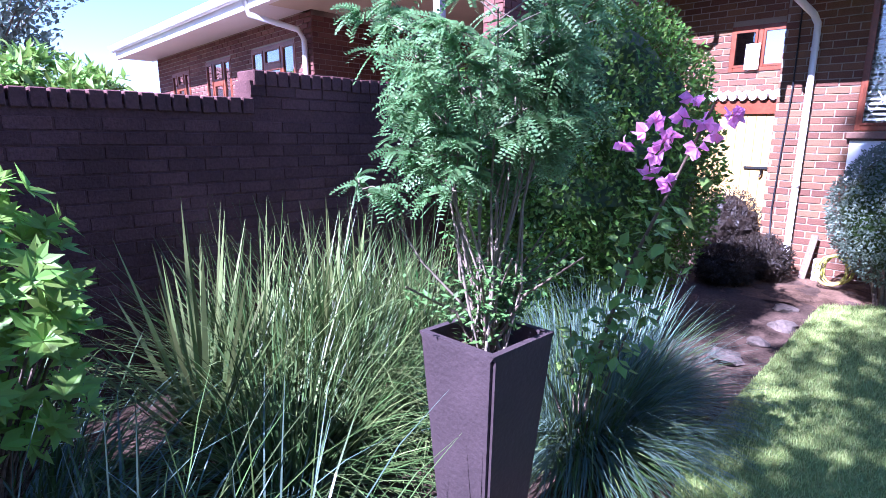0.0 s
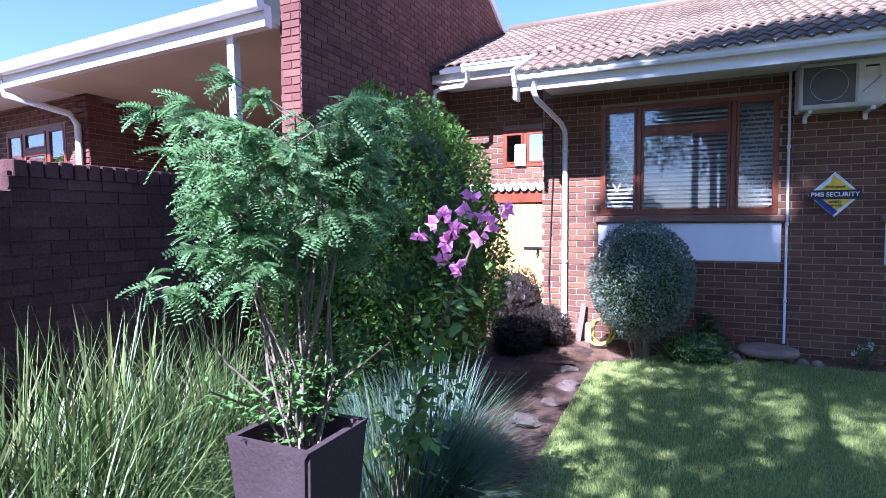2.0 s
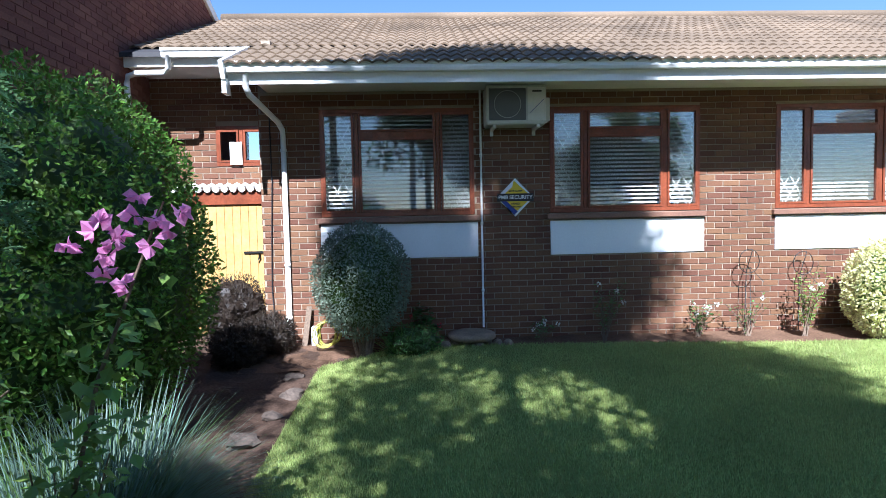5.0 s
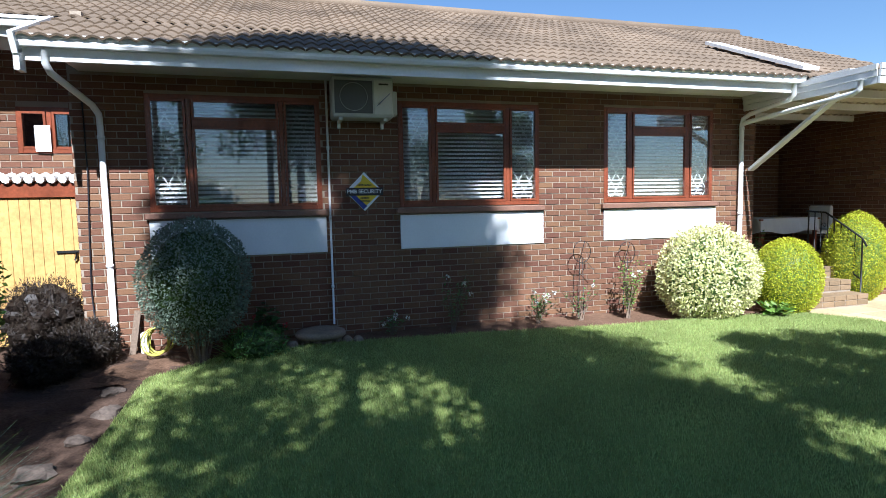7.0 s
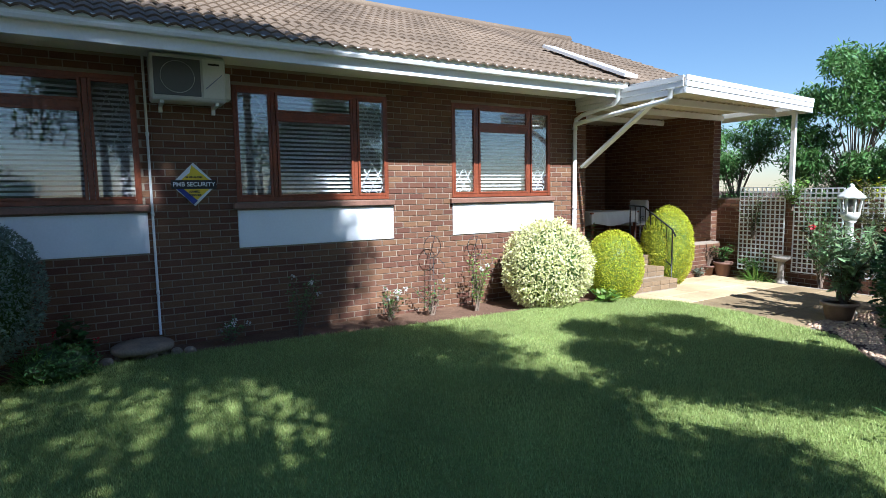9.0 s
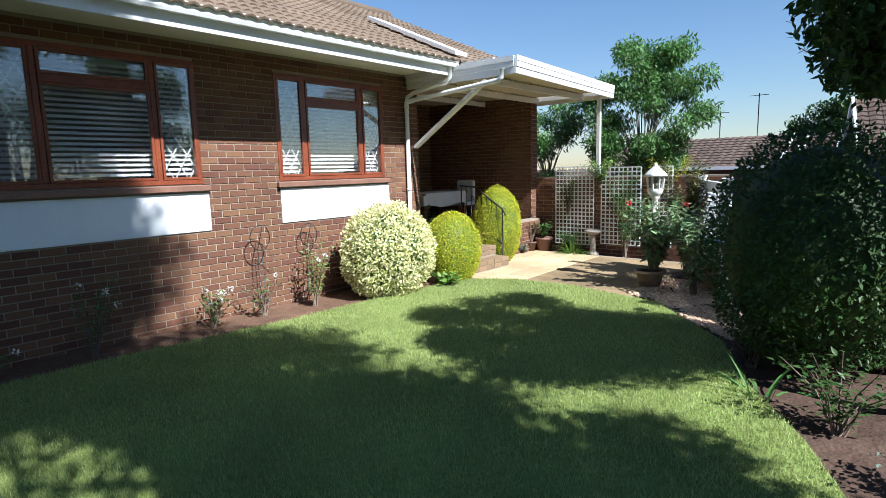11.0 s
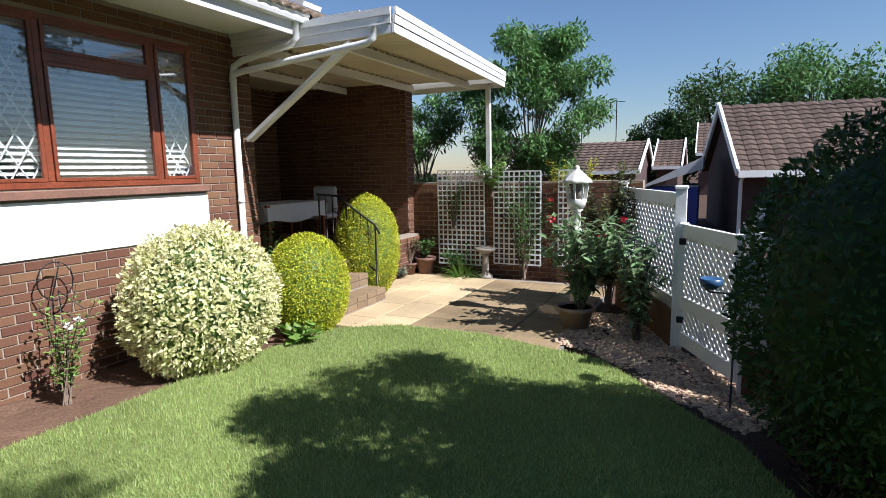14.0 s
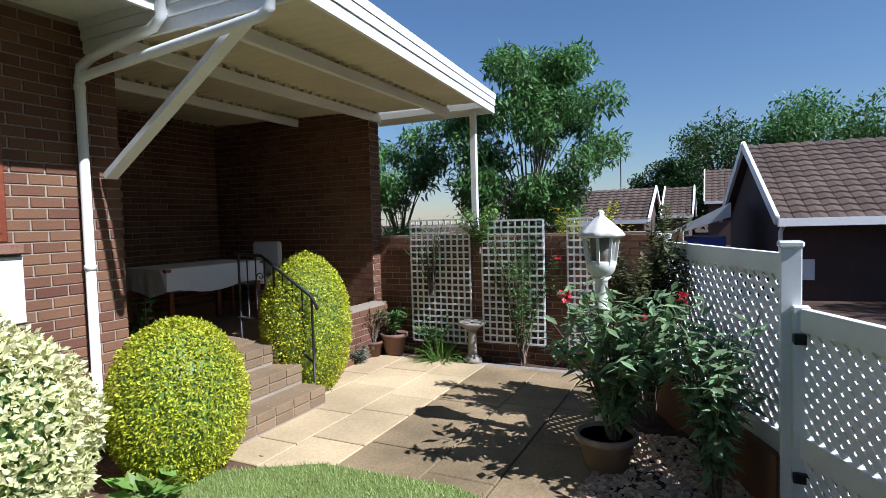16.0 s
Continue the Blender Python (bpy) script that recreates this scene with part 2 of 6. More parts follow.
def turned(bm, profile, x=0.0, y=0.0, z=0.0, sides=20, wave=0.0, lobes=8):
    """A turned solid from (radius, height) rows."""
    rings = []
    for r, h in profile:
        rings.append([bm.verts.new((x + math.cos(a) * r * (1 + wave * math.cos(lobes * a)), y + math.sin(a) * r * (1 + wave * math.cos(lobes * a)), z + h)) for a in (k * math.tau / sides for k in range(sides))])
    for a, b in zip(rings, rings[1:]):
        for k in range(sides):
            bm.faces.new((a[k], a[(k + 1) % sides], b[(k + 1) % sides], b[k])).smooth = True
    bm.faces.new(rings[0][::-1])
    bm.faces.new(rings[-1])


class Soup:
    """Loose faces gathered in lists, for foliage and other uncountable pieces."""

    def __init__(self):
        self.v, self.f = [], []

    def face(self, pts):
        n = len(self.v)
        self.v.extend(tuple(p) for p in pts)
        self.f.append(tuple(range(n, n + len(pts))))

    def leaf(self, at, way, up, length, width, fold=0.0):
        """A pointed leaf of two halves, folded along its midrib."""
        way = way.normalized()
        s = way.cross(up)
        s = s.normalized() if s.length > 1e-4 else Vector((1, 0, 0))
        n = s.cross(way)
        b, t = at, at + way * length
        m1 = at + way * length * 0.45 + s * width / 2 + n * fold * width
        m2 = at + way * length * 0.45 - s * width / 2 + n * fold * width
        k = len(self.v)
        self.v.extend((tuple(b), tuple(m1), tuple(t), tuple(m2)))
        self.f.append((k, k + 1, k + 2))
        self.f.append((k, k + 2, k + 3))

    def blade(self, at, way, length, width, droop, segs=4):
        """A grass or strap blade that bends over."""
        side = way.cross(Vector((0, 0, 1)))
        side = side.normalized() if side.length > 1e-3 else Vector((1, 0, 0))
        k = len(self.v)
        p, d = Vector(at), way.normalized()
        for i in range(segs + 1):
            w = width * (1 - (i / segs) ** 1.6) / 2 + 0.0004
            self.v.append(tuple(p - side * w))
            self.v.append(tuple(p + side * w))
            p = p + d * (length / segs)
            d = (d + Vector((0, 0, -droop / segs))).normalized()
        for i in range(segs):
            a = k + 2 * i
            self.f.append((a, a + 1, a + 3, a + 2))

    def done(self, name, mat, parent=None, label="", kind=""):
        me = bpy.data.meshes.new(name)
        me.from_pydata(self.v, [], self.f)
        me.materials.append(mat)
        ob = new(name, me)
        ob.parent = parent
        return tagged(ob, label, "", "", kind)


def rnd(a, b):
    return random.uniform(a, b)


def unit():
    while True:
        v = Vector((rnd(-1, 1), rnd(-1, 1), rnd(-1, 1)))
        if 0.05 < v.length < 1:
            return v.normalized()


# ---- walls ----
COURSE, LONG, JOINT = 0.081, 0.225, 0.011


def wall_cells(name, x0, x1, y0, y1, z0, z1, holes, mat, label, along="y"):
    """A wall with openings right through it; holes are (a0, a1, z0, z1) along its length."""
    a0, a1 = (y0, y1) if along == "y" else (x0, x1)
    ca = sorted({a0, a1, *[h[0] for h in holes], *[h[1] for h in holes]})
    cz = sorted({z0, z1, *[h[2] for h in holes], *[h[3] for h in holes]})
    bm = bmesh.new()
    for p, q in zip(ca, ca[1:]):
        for r, s in zip(cz, cz[1:]):
            m, n = (p + q) / 2, (r + s) / 2
            if not any(h[0] < m < h[1] and h[2] < n < h[3] for h in holes):
                if along == "y":
                    box(bm, x0, x1, p, q, r, s)
                else:
                    box(bm, p, q, y0, y1, r, s)
    ob = part(name, bm, mat)
    return tagged(ob, label, "wall", "", "structure")


def brick_rows(a0, a1, z0, z1, holes=(), top=None):
    """The bricks of a stretcher-bond face as (a, b, z, z'), cut at the openings."""
    out = []
    for r in range(int((z1 - z0) / COURSE)):
        z, zz = z0 + r * COURSE, z0 + (r + 1) * COURSE - JOINT
        free = [(a0, a1)]
        for h in holes:
            if h[2] < zz and h[3] > z:
                free = [(p, q) for s, e in free for p, q in ((s, min(e, h[0])), (max(s, h[1]), e)) if q - p > 0.01]
        a = a0 - (LONG / 2 if r % 2 else 0)
        while a < a1:
            for s, e in free:
                p, q = max(a, s), min(a + LONG - JOINT, e)
                if q - p > 0.03 and (top is None or zz < top((p + q) / 2)):
                    out.append((p, q, z, zz))
            a += LONG
    return out


def brick_box(soup, at, p, q, z, zz, proud):
    """Front and four sides of one brick; at(a, d, z) gives the place."""
    d = proud + rnd(-0.0015, 0.0015)
    e = 0.003
    b = [at(p, 0, z), at(q, 0, z), at(q, 0, zz), at(p, 0, zz)]
    f = [at(p + e, d, z + e), at(q - e, d, z + e), at(q - e, d, zz - e), at(p + e, d, zz - e)]
    k = len(soup.v)
    soup.v.extend(b + f)
    soup.f.extend([(k + 4, k + 5, k + 6, k + 7)] + [(k + i, k + (i + 1) % 4, k + 4 + (i + 1) % 4, k + 4 + i) for i in range(4)])


def brick_skin(parent, at, rows, mat, name="brickwork", proud=0.008):
    s = Soup()
    for p, q, z, zz in rows:
        brick_box(s, at, p, q, z, zz, proud)
    return s.done(name, mat, parent, "", "stuff")


LOOSE_BRICKS = []
XF = 7.42
WINDOWS = [(-0.86, 1.17), (-3.93, -1.88), (-6.92, -4.985)]
SILL_Z, HEAD_Z = 1.62, 3.03
house_holes = [(a, b, SILL_Z, HEAD_Z) for a, b in WINDOWS]
wall_front = wall_cells("wall_front", XF, XF + 0.23, -7.74, 1.95, -0.3, 3.35, house_holes, MORTAR, "brown face-brick front wall of the bungalow", "y")
panel_holes = [(-0.9, 1.19, 1.05, 1.52), (-3.99, -1.88, 1.05, 1.52), (-7.0, -4.985, 1.05, 1.52)]
front_rows = brick_rows(-7.74, 1.95, -0.25, 3.3, house_holes + panel_holes)
near_rows = [r for r in front_rows if -7.74 <= r[0] and r[1] <= -4.0 and 0.0 < r[2] < 2.35][:300]
near_set = set(near_rows)
brick_skin(wall_front, lambda a, d, z: (XF - d, a, z), [r for r in front_rows if r not in near_set], BRICKS)
LOOSE_BRICKS.append((wall_front, near_rows))
# the wall's end face beside the veranda, and the return by the gate
brick_skin(wall_front, lambda a, d, z: (a, -7.74 - d, z), brick_rows(XF, XF + 0.23, -0.25, 3.3), BRICKS)
brick_skin(wall_front, lambda a, d, z: (a, 1.95 + d, z), brick_rows(XF, XF + 0.23, -0.25, 3.3), BRICKS)


def closing_wall(name, x0, x1, y0, y1, z0, z1, mat, label, skins=(), holes=(), along="y"):
    w = wall_cells(name, x0, x1, y0, y1, z0, z1, list(holes), mat, label, along)
    for s in skins:
        if s == "-x":
            brick_skin(w, lambda a, d, z: (x0 - d, a, z), brick_rows(y0, y1, z0, z1, holes), BRICKS)
        if s == "+y":
            brick_skin(w, lambda a, d, z: (a, y1 + d, z), brick_rows(x0, x1, z0, z1, holes), BRICKS)
        if s == "-y":
            brick_skin(w, lambda a, d, z: (a, y0 - d, z), brick_rows(x0, x1, z0, z1, holes), BRICKS)
    return w


# side recess with the yard gate and a small window over it
closing_wall("wall_recess", 8.1, 8.3, 1.95, 3.65, -0.3, 4.0, MORTAR, "brick back wall over the yard gate", ("-x",), [(2.05, 2.75, 2.38, 2.95), (2.05, 3.2, -0.3, 1.95)])
closing_wall("wall_recess_side", XF + 0.23, 8.1, 1.83, 1.95, -0.3, 4.0, MORTAR, "brick side wall of the gate recess", ("+y",), (), "x")
# veranda: back wall with a doorway, end wall, raised floor
VF = 0.52
wall_veranda = closing_wall("wall_veranda_back", 10.2, 10.4, -11.2, -7.5, -0.3, 3.9, MORTAR, "dark brick back wall of the veranda", ("-x",), [(-9.6, -8.7, VF, 2.55)])
closing_wall("wall_veranda_side", XF + 0.23, 10.2, -7.74, -7.51, -0.3, 3.9, MORTAR, "brick side wall of the veranda", ("-y",), (), "x")
wall_end = closing_wall("wall_veranda_end", 7.3, 12.0, -11.45, -11.22, -0.3, 3.9, MORTAR, "dark brick end wall of the veranda", (), (), "x")
END_BRICKS = []


def split_face(wall, x0, x1, y, z0, z1, seen):
    """A brick face towards +y: the bricks within the stretch `seen` stay single, the rest is joined."""
    rows = brick_rows(x0, x1, z0, z1)
    single = [q for q in rows if seen[0] <= q[0] and q[1] <= seen[1] and seen[2] < q[2] < seen[3]][:300]
    kept = set(single)
    brick_skin(wall, lambda a, d, z: (a, y + d, z), [q for q in rows if q not in kept], BRICKS)
    END_BRICKS.extend((wall, y, q) for q in single)


split_face(wall_end, 7.3, 12.0, -11.22, -0.3, 3.9, (7.3, 10.2, 0.6, 2.4))
brick_skin(wall_end, lambda a, d, z: (7.3 - d, a, z), brick_rows(-11.45, -11.22, -0.25, 3.9), BRICKS)
tagged(part("floor_veranda", boxed(7.3, 10.2, -11.22, -7.74, -0.3, VF), STEPB), "raised brown tiled veranda floor", "floor", "", "structure")
closing_wall("wall_back", 16.5, 16.7, -14.0, 3.65, -0.3, 3.4, MORTAR, "plain brick back wall of the bungalow")
closing_wall("wall_gable_south", 12.0, 16.5, -11.45, -11.22, -0.3, 3.9, MORTAR, "plain brick end wall", (), (), "x")
bm = bmesh.new()
box(bm, 9.6, 9.7, -7.5, 1.83, 0.3, 3.3)
tagged(part("wall_inner", bm, ROOM), "dim plastered inner wall behind the windows", "wall", "", "structure")
tagged(part("floor", boxed(7.65, 9.6, -7.5, 1.83, 0.3, 0.5), ROOM), "plain indoor floor", "floor", "", "structure")
tagged(part("ceiling", boxed(6.5, 10.2, -7.5, 1.83, 3.26, 3.32), WHITE), "white eaves and room ceiling boards", "ceiling", "", "structure")

# low wall along the veranda, bound to its floor
low = closing_wall("wall_low", 7.1, 7.3, -11.22, -9.25, -0.3, 0.62, MORTAR, "low brick retaining wall of the veranda", ("-x",))

# ---- boundary wall behind the trellis ----
wall_garden = closing_wall("wall_garden_end", 3.4, 7.29, -11.62, -11.4, -0.3, 1.5, MORTAR, "red-brown brick garden wall behind the trellis", (), (), "x")
split_face(wall_garden, 3.4, 7.29, -11.4, -0.3, 1.5, (4.2, 7.29, -0.1, 1.5))

# ---- garden wall of the next house ----
old = wall_cells("wall_garden_side", -5.0, 4.4, 3.66, 3.88, -0.3, 1.68, [], OLD_WALL, "weathered dark brick garden wall with upright coping bricks", "x")
brick_skin(old, lambda a, d, z: (a, 3.66 - d, z), brick_rows(-5.0, 4.4, -0.25, 1.69), OLD_WALL, proud=0.006)
bm = bmesh.new()
box(bm, 1.75, 4.4, 3.66, 3.88, 1.68, 1.87)
part("raised_length", bm, OLD_WALL, old)
brick_skin(old, lambda a, d, z: (a, 3.66 - d, z), brick_rows(1.75, 4.4, 1.69, 1.87), OLD_WALL, "raised_brickwork", 0.006)
COPING = []
x = -4.9
while x < 4.35:
    COPING.append((x, 1.868 if x >= 1.74 else 1.678))
    x += 0.089

# ---- the house next door ----
gable = closing_wall("wall_party", 4.4, 12.6, 3.65, 3.9, -0.3, 3.6, PARTY, "tall deep-red brick party wall of the next house", (), (), "x")
brick_skin(gable, lambda a, d, z: (a, 3.65 - d, z), brick_rows(4.4, 12.6, -0.25, 3.6), PARTY)
brick_skin(gable, lambda a, d, z: (4.4 - d, a, z), brick_rows(3.65, 3.9, 1.9, 4.3), PARTY)
TOP = lambda a: min(3.6 + (a - 3.6) * 0.72, 6.35, 6.35 - (a - 8.6) * 0.46)
bm = bmesh.new()
prof = [(4.4, 3.6), (12.6, 3.6), (12.6, TOP(12.6)), (8.6, 6.35), (7.4, TOP(7.4)), (4.4, TOP(4.4))]
f1 = [bm.verts.new((a, 3.65, z)) for a, z in prof]
f2 = [bm.verts.new((a, 3.9, z)) for a, z in prof]
bm.faces.new(f1)
bm.faces.new(f2[::-1])
for i in range(len(prof)):
    bm.faces.new((f1[i], f2[i], f2[(i + 1) % len(prof)], f1[(i + 1) % len(prof)]))
bmesh.ops.recalc_face_normals(bm, faces=bm.faces)
part("gable", bm, PARTY, gable)
brick_skin(gable, lambda a, d, z: (a, 3.65 - d, z), brick_rows(4.4, 12.6, 3.6, 6.3, (), TOP), PARTY, "gable_brickwork")
bm = bmesh.new()
beam(bm, (8.6, 3.63, 6.4), (12.7, 3.63, 6.4 - 4.1 * 0.46), 0.06, 0.16)
beam(bm, (8.6, 3.63, 6.4), (6.9, 3.63, TOP(6.9) + 0.05), 0.06, 0.16)
part("barge_board", bm, WHITE, gable)

next_house = thing("next_house", 5.5, 10, 0, "dark brick house next door with white eave and veranda", "house")
next_house.location = (0, 0, 0)
NX, NY0, NY1, NZ = 4.95, 7.9, 14.6, 3.42
n_holes = [(8.4, 9.9, 1.9, 3.05), (10.75, 11.9, 1.6, 3.05), (12.75, 13.75, 1.9, 3.0)]
nw = wall_cells("wall", NX, NX + 0.25, NY0, NY1, -0.3, NZ, n_holes, MORTAR, "")
for key in ("kind", "category"):
    del nw[key]
nw.parent = next_house
brick_skin(nw, lambda a, d, z: (NX - d, a, z), [r for r in brick_rows(NY0, NY1, 1.3, NZ, n_holes)], PARTY)
sw = part("end_wall", boxed(NX, 9.5, NY0, NY0 + 0.25, -0.3, NZ), MORTAR, next_house)
brick_skin(sw, lambda a, d, z: (a, NY0 - d, z), brick_rows(NX, 9.5, 1.0, NZ), PARTY)
bw = part("veranda_wall", boxed(8.4, 8.6, 3.9, NY0, -0.3, NZ), MORTAR, next_house)
brick_skin(bw, lambda a, d, z: (8.4 - d, a, z), brick_rows(3.9, NY0, 1.0, NZ), PARTY)
part("veranda_ceiling", boxed(4.3, 8.6, 3.92, NY0 + 0.2, NZ, NZ + 0.05), CREAM, next_house)
part("eave_board", boxed(4.3, 5.0, NY0 + 0.2, NY1 + 0.4, NZ, NZ + 0.05), WHITE, next_house)
part("fascia", boxed(4.2, 4.3, 3.92, NY1 + 0.5, NZ - 0.02, NZ + 0.2), WHITE, next_house)
bm = bmesh.new()
tube(bm, [(4.15, 3.92, NZ + 0.18), (4.15, NY1 + 0.5, NZ + 0.18)], 0.06)
part("gutter", bm, WHITE, next_house)
bm = bmesh.new()
beam(bm, (4.1, 9.6, NZ + 0.25), (10.0, 9.6, NZ + 0.25 + 5.9 * 0.36), 11.4, 0.05)
part("roof", bm, METAL_SHEET, next_house, "pale sheet roof")
part("post", boxed(4.27, 4.36, 4.42, 4.51, -0.1, NZ), WHITE, next_house, "white veranda post")
bm = bmesh.new()
tube(bm, [(4.16, 8.5, NZ + 0.12), (4.2, 8.45, NZ - 0.1), (4.8, 8.05, NZ - 0.3), (4.88, 8.02, NZ - 0.45), (4.88, 8.02, 0)], 0.045)
part("downpipe", bm, WHITE, next_house)


def window(parent_name, y0, y1, x, z0, z1, lights, glow=0.0, blinds=True, lattice=(), label="", parent=None):
    """A timber window facing -x: frame, mullions, transoms, panes, blinds and a burglar lattice behind the side lights.
    lights: list of (width share, top light share)."""
    if parent is None:
        w = thing(parent_name, x + 0.1, (y0 + y1) / 2, z0, label, "window", "windows of the front wall", "structure")
    else:
        w = thing(parent_name, x, (y0 + y1) / 2, z0, "", "")
        w.parent = parent
    def at(bm):
        bmesh.ops.translate(bm, verts=bm.verts, vec=-w.location)
        return bm
    F, D = 0.055, 0.09
    fx0, fx1 = x - 0.015, x - 0.015 + D
    bm = bmesh.new()
    for a in (y0, y1 - F):
        box(bm, fx0, fx1, a, a + F, z0, z1, 0.004)
    for b in (z0, z1 - F):
        box(bm, fx0, fx1, y0 + F, y1 - F, b, b + F, 0.004)
    part("window_frame", at(bm), WOOD, w)
    total = y1 - y0
    a = y1
    for i, (share, top) in enumerate(lights):
        b = a - total * share
        if i < len(lights) - 1:
            bm = bmesh.new()
            box(bm, fx0 + 0.004, fx1 - 0.004, b - F / 2, b + F / 2, z0 + F, z1 - F, 0.004)
            part("mullion", at(bm), WOOD, w)
        lo, hi = b + F * 0.6, a - F * 0.6
        parts = [(z0 + F, z1 - F)]
        if top:
            zt = z1 - (z1 - z0) * top
            bm = bmesh.new()
            box(bm, fx0 + 0.002, fx1 - 0.002, lo, hi, zt - 0.04, zt + 0.04, 0.004)
            part("transom", at(bm), WOOD, w)
            parts = [(z0 + F, zt - 0.04), (zt + 0.04, z1 - F)]
        for p, q in parts:
            bm = bmesh.new()
            for yy in (lo, hi - 0.03):
                box(bm, fx0 - 0.006, fx0 + 0.03, yy, yy + 0.03, p, q, 0.003)
            for zz in (p, q - 0.03):
                box(bm, fx0 - 0.006, fx0 + 0.03, lo + 0.03, hi - 0.03, zz, zz + 0.03, 0.003)
            sash = part("sash", at(bm), WOOD, w)
            pane = part("pane", at(boxed(fx0 + 0.018, fx0 + 0.022, lo + 0.028, hi - 0.028, p + 0.028, q - 0.028)), GLASS, sash)
            pane.visible_shadow = False
        if i in lattice:
            bm = bmesh.new()
            n = max(3, round((hi - lo) / 0.085))
            step = (hi - lo) / n
            hh = step * 1.7
            rows = int((z1 - z0 - 2 * F) / hh)
            for r in range(rows):
                for c in range(n):
                    za, ya = z0 + F + r * hh, lo + c * step
                    up = (r + c) % 2
                    beam(bm, (x + 0.085, ya, za if up else za + hh), (x + 0.085, ya + step, za + hh if up else za), 0.009, 0.012, (1, 0, 0))
            part("burglar_lattice", at(bm), LACE, w, "white diamond burglar bars")
        a = b
    if blinds:
        bm = bmesh.new()
        z = z0 + 0.07
        while z < z1 - 0.05:
            beam(bm, (x + 0.15, y0 + 0.03, z), (x + 0.15, y1 - 0.03, z), 0.05, 0.003, (-0.8, 0, 1))
            z += 0.055
        part("blind", at(bm), BLIND, w, "pale horizontal slat blind")
    return w


W_LABEL = "red-brown timber window with pale slat blinds and diamond bars"
for i, (a, b) in enumerate(WINDOWS):
    window("window_%d" % (i + 1), a, b, XF, SILL_Z, HEAD_Z, [(0.235, 0), (0.53, 0.24), (0.235, 0)], lattice=(0, 2), label=W_LABEL)
    p0, p1 = panel_holes[i][:2]
    tagged(part("panel", boxed(XF - 0.02, XF + 0.02, p0, p1, 1.055, 1.515, 0.004), PANEL), "white painted panel under the window", "wall panel", "panels under the windows", "structure")
    tagged(part("window_sill", boxed(XF - 0.07, XF + 0.05, a - 0.07, b + 0.05, 1.535, 1.605, 0.006), SILL), "brown tiled window sill", "sill", "window sills", "structure")
window("window_4", 2.05, 2.75, 8.1, 2.38, 2.95, [(0.5, 0), (0.5, 0)], blinds=False, label="small timber window over the yard gate")
for h in n_holes:
    window("window", h[0], h[1], NX, h[2], h[3], [(0.3, 0), (0.4, 0.3), (0.3, 0)], blinds=False, parent=next_house)
part("room_wall", boxed(6.2, 6.3, NY0 + 0.25, NY1, 0, NZ), ROOM, next_house)
next_house.matrix_basis = Matrix.Translation((0, 4.0, 3.5)) @ Matrix.Rotation(radians(-1.8), 4, "X") @ Matrix.Translation((0, -4.0, -3.4))

# ---- main roof ----
EX, EZ, SL = 6.36, 3.36, 0.452
RY0, RY1 = -10.9, 2.02
RX = 11.2
roof = thing("roof", 0, 0, 0, "moss-darkened brown concrete tile roof of the bungalow", "roof", "", "structure")
bm = bmesh.new()
def slab(bm, x0, x1, y0, y1):
    vs = [bm.verts.new((x, y, EZ + (x - EX) * SL + dz)) for dz in (-0.09, -0.03) for x, y in ((x0, y0), (x1, y0), (x1, y1), (x0, y1))]
    for f in ((3, 2, 1, 0), (4, 5, 6, 7), (0, 1, 5, 4), (1, 2, 6, 5), (2, 3, 7, 6), (3, 0, 4, 7)):
        bm.faces.new([vs[i] for i in f])
slab(bm, EX, RX, RY0, RY1)
slab(bm, 7.32, RX, RY1, 3.64)
part("deck", bm, DARK, roof)
bm = bmesh.new()
vs = [bm.verts.new(p) for p in ((RX, RY0, EZ + (RX - EX) * SL), (RX, 3.64, EZ + (RX - EX) * SL), (16.9, 3.64, EZ), (16.9, RY0, EZ))]
bm.faces.new(vs)
part("back_slope", bm, TILE, roof)
bm = bmesh.new()
tube(bm, [(RX, RY0, EZ + (RX - EX) * SL), (RX, 3.64, EZ + (RX - EX) * SL)], 0.11)
part("ridge", bm, TILE, roof)
TW, TL = 0.30, 0.335
CA = 1 / math.hypot(1, SL)


def tile_mesh():
    """One double-roll tile, with its origin at its lower middle."""
    s = Soup()
    n = 8
    prof = []
    for i in range(n + 1):
        u = i / n
        prof.append((TW * (0.5 - u) * 1.0, 0.032 * abs(math.sin(u * math.tau)) ** 1.3 + 0.004))
    up = Vector((CA, 0, SL * CA))
    nor = Vector((-SL * CA, 0, CA))
    lo = [Vector((0, y, 0)) + nor * (h + 0.022) for y, h in prof]
    hi = [Vector((0, y, 0)) + up * (TL + 0.03) + nor * h for y, h in prof]
    ed = [Vector((0, y, 0)) + nor * (h - 0.002) for y, h in prof]
    s.v = [tuple(p) for p in lo + hi + ed]
    k = n + 1
    for i in range(n):
        s.f.append((i, i + 1, k + i + 1, k + i))
        s.f.append((2 * k + i, 2 * k + i + 1, i + 1, i))
    me = bpy.data.meshes.new("roof_tile")
    me.from_pydata(s.v, [], s.f)
    me.materials.append(TILE)
    return me, s


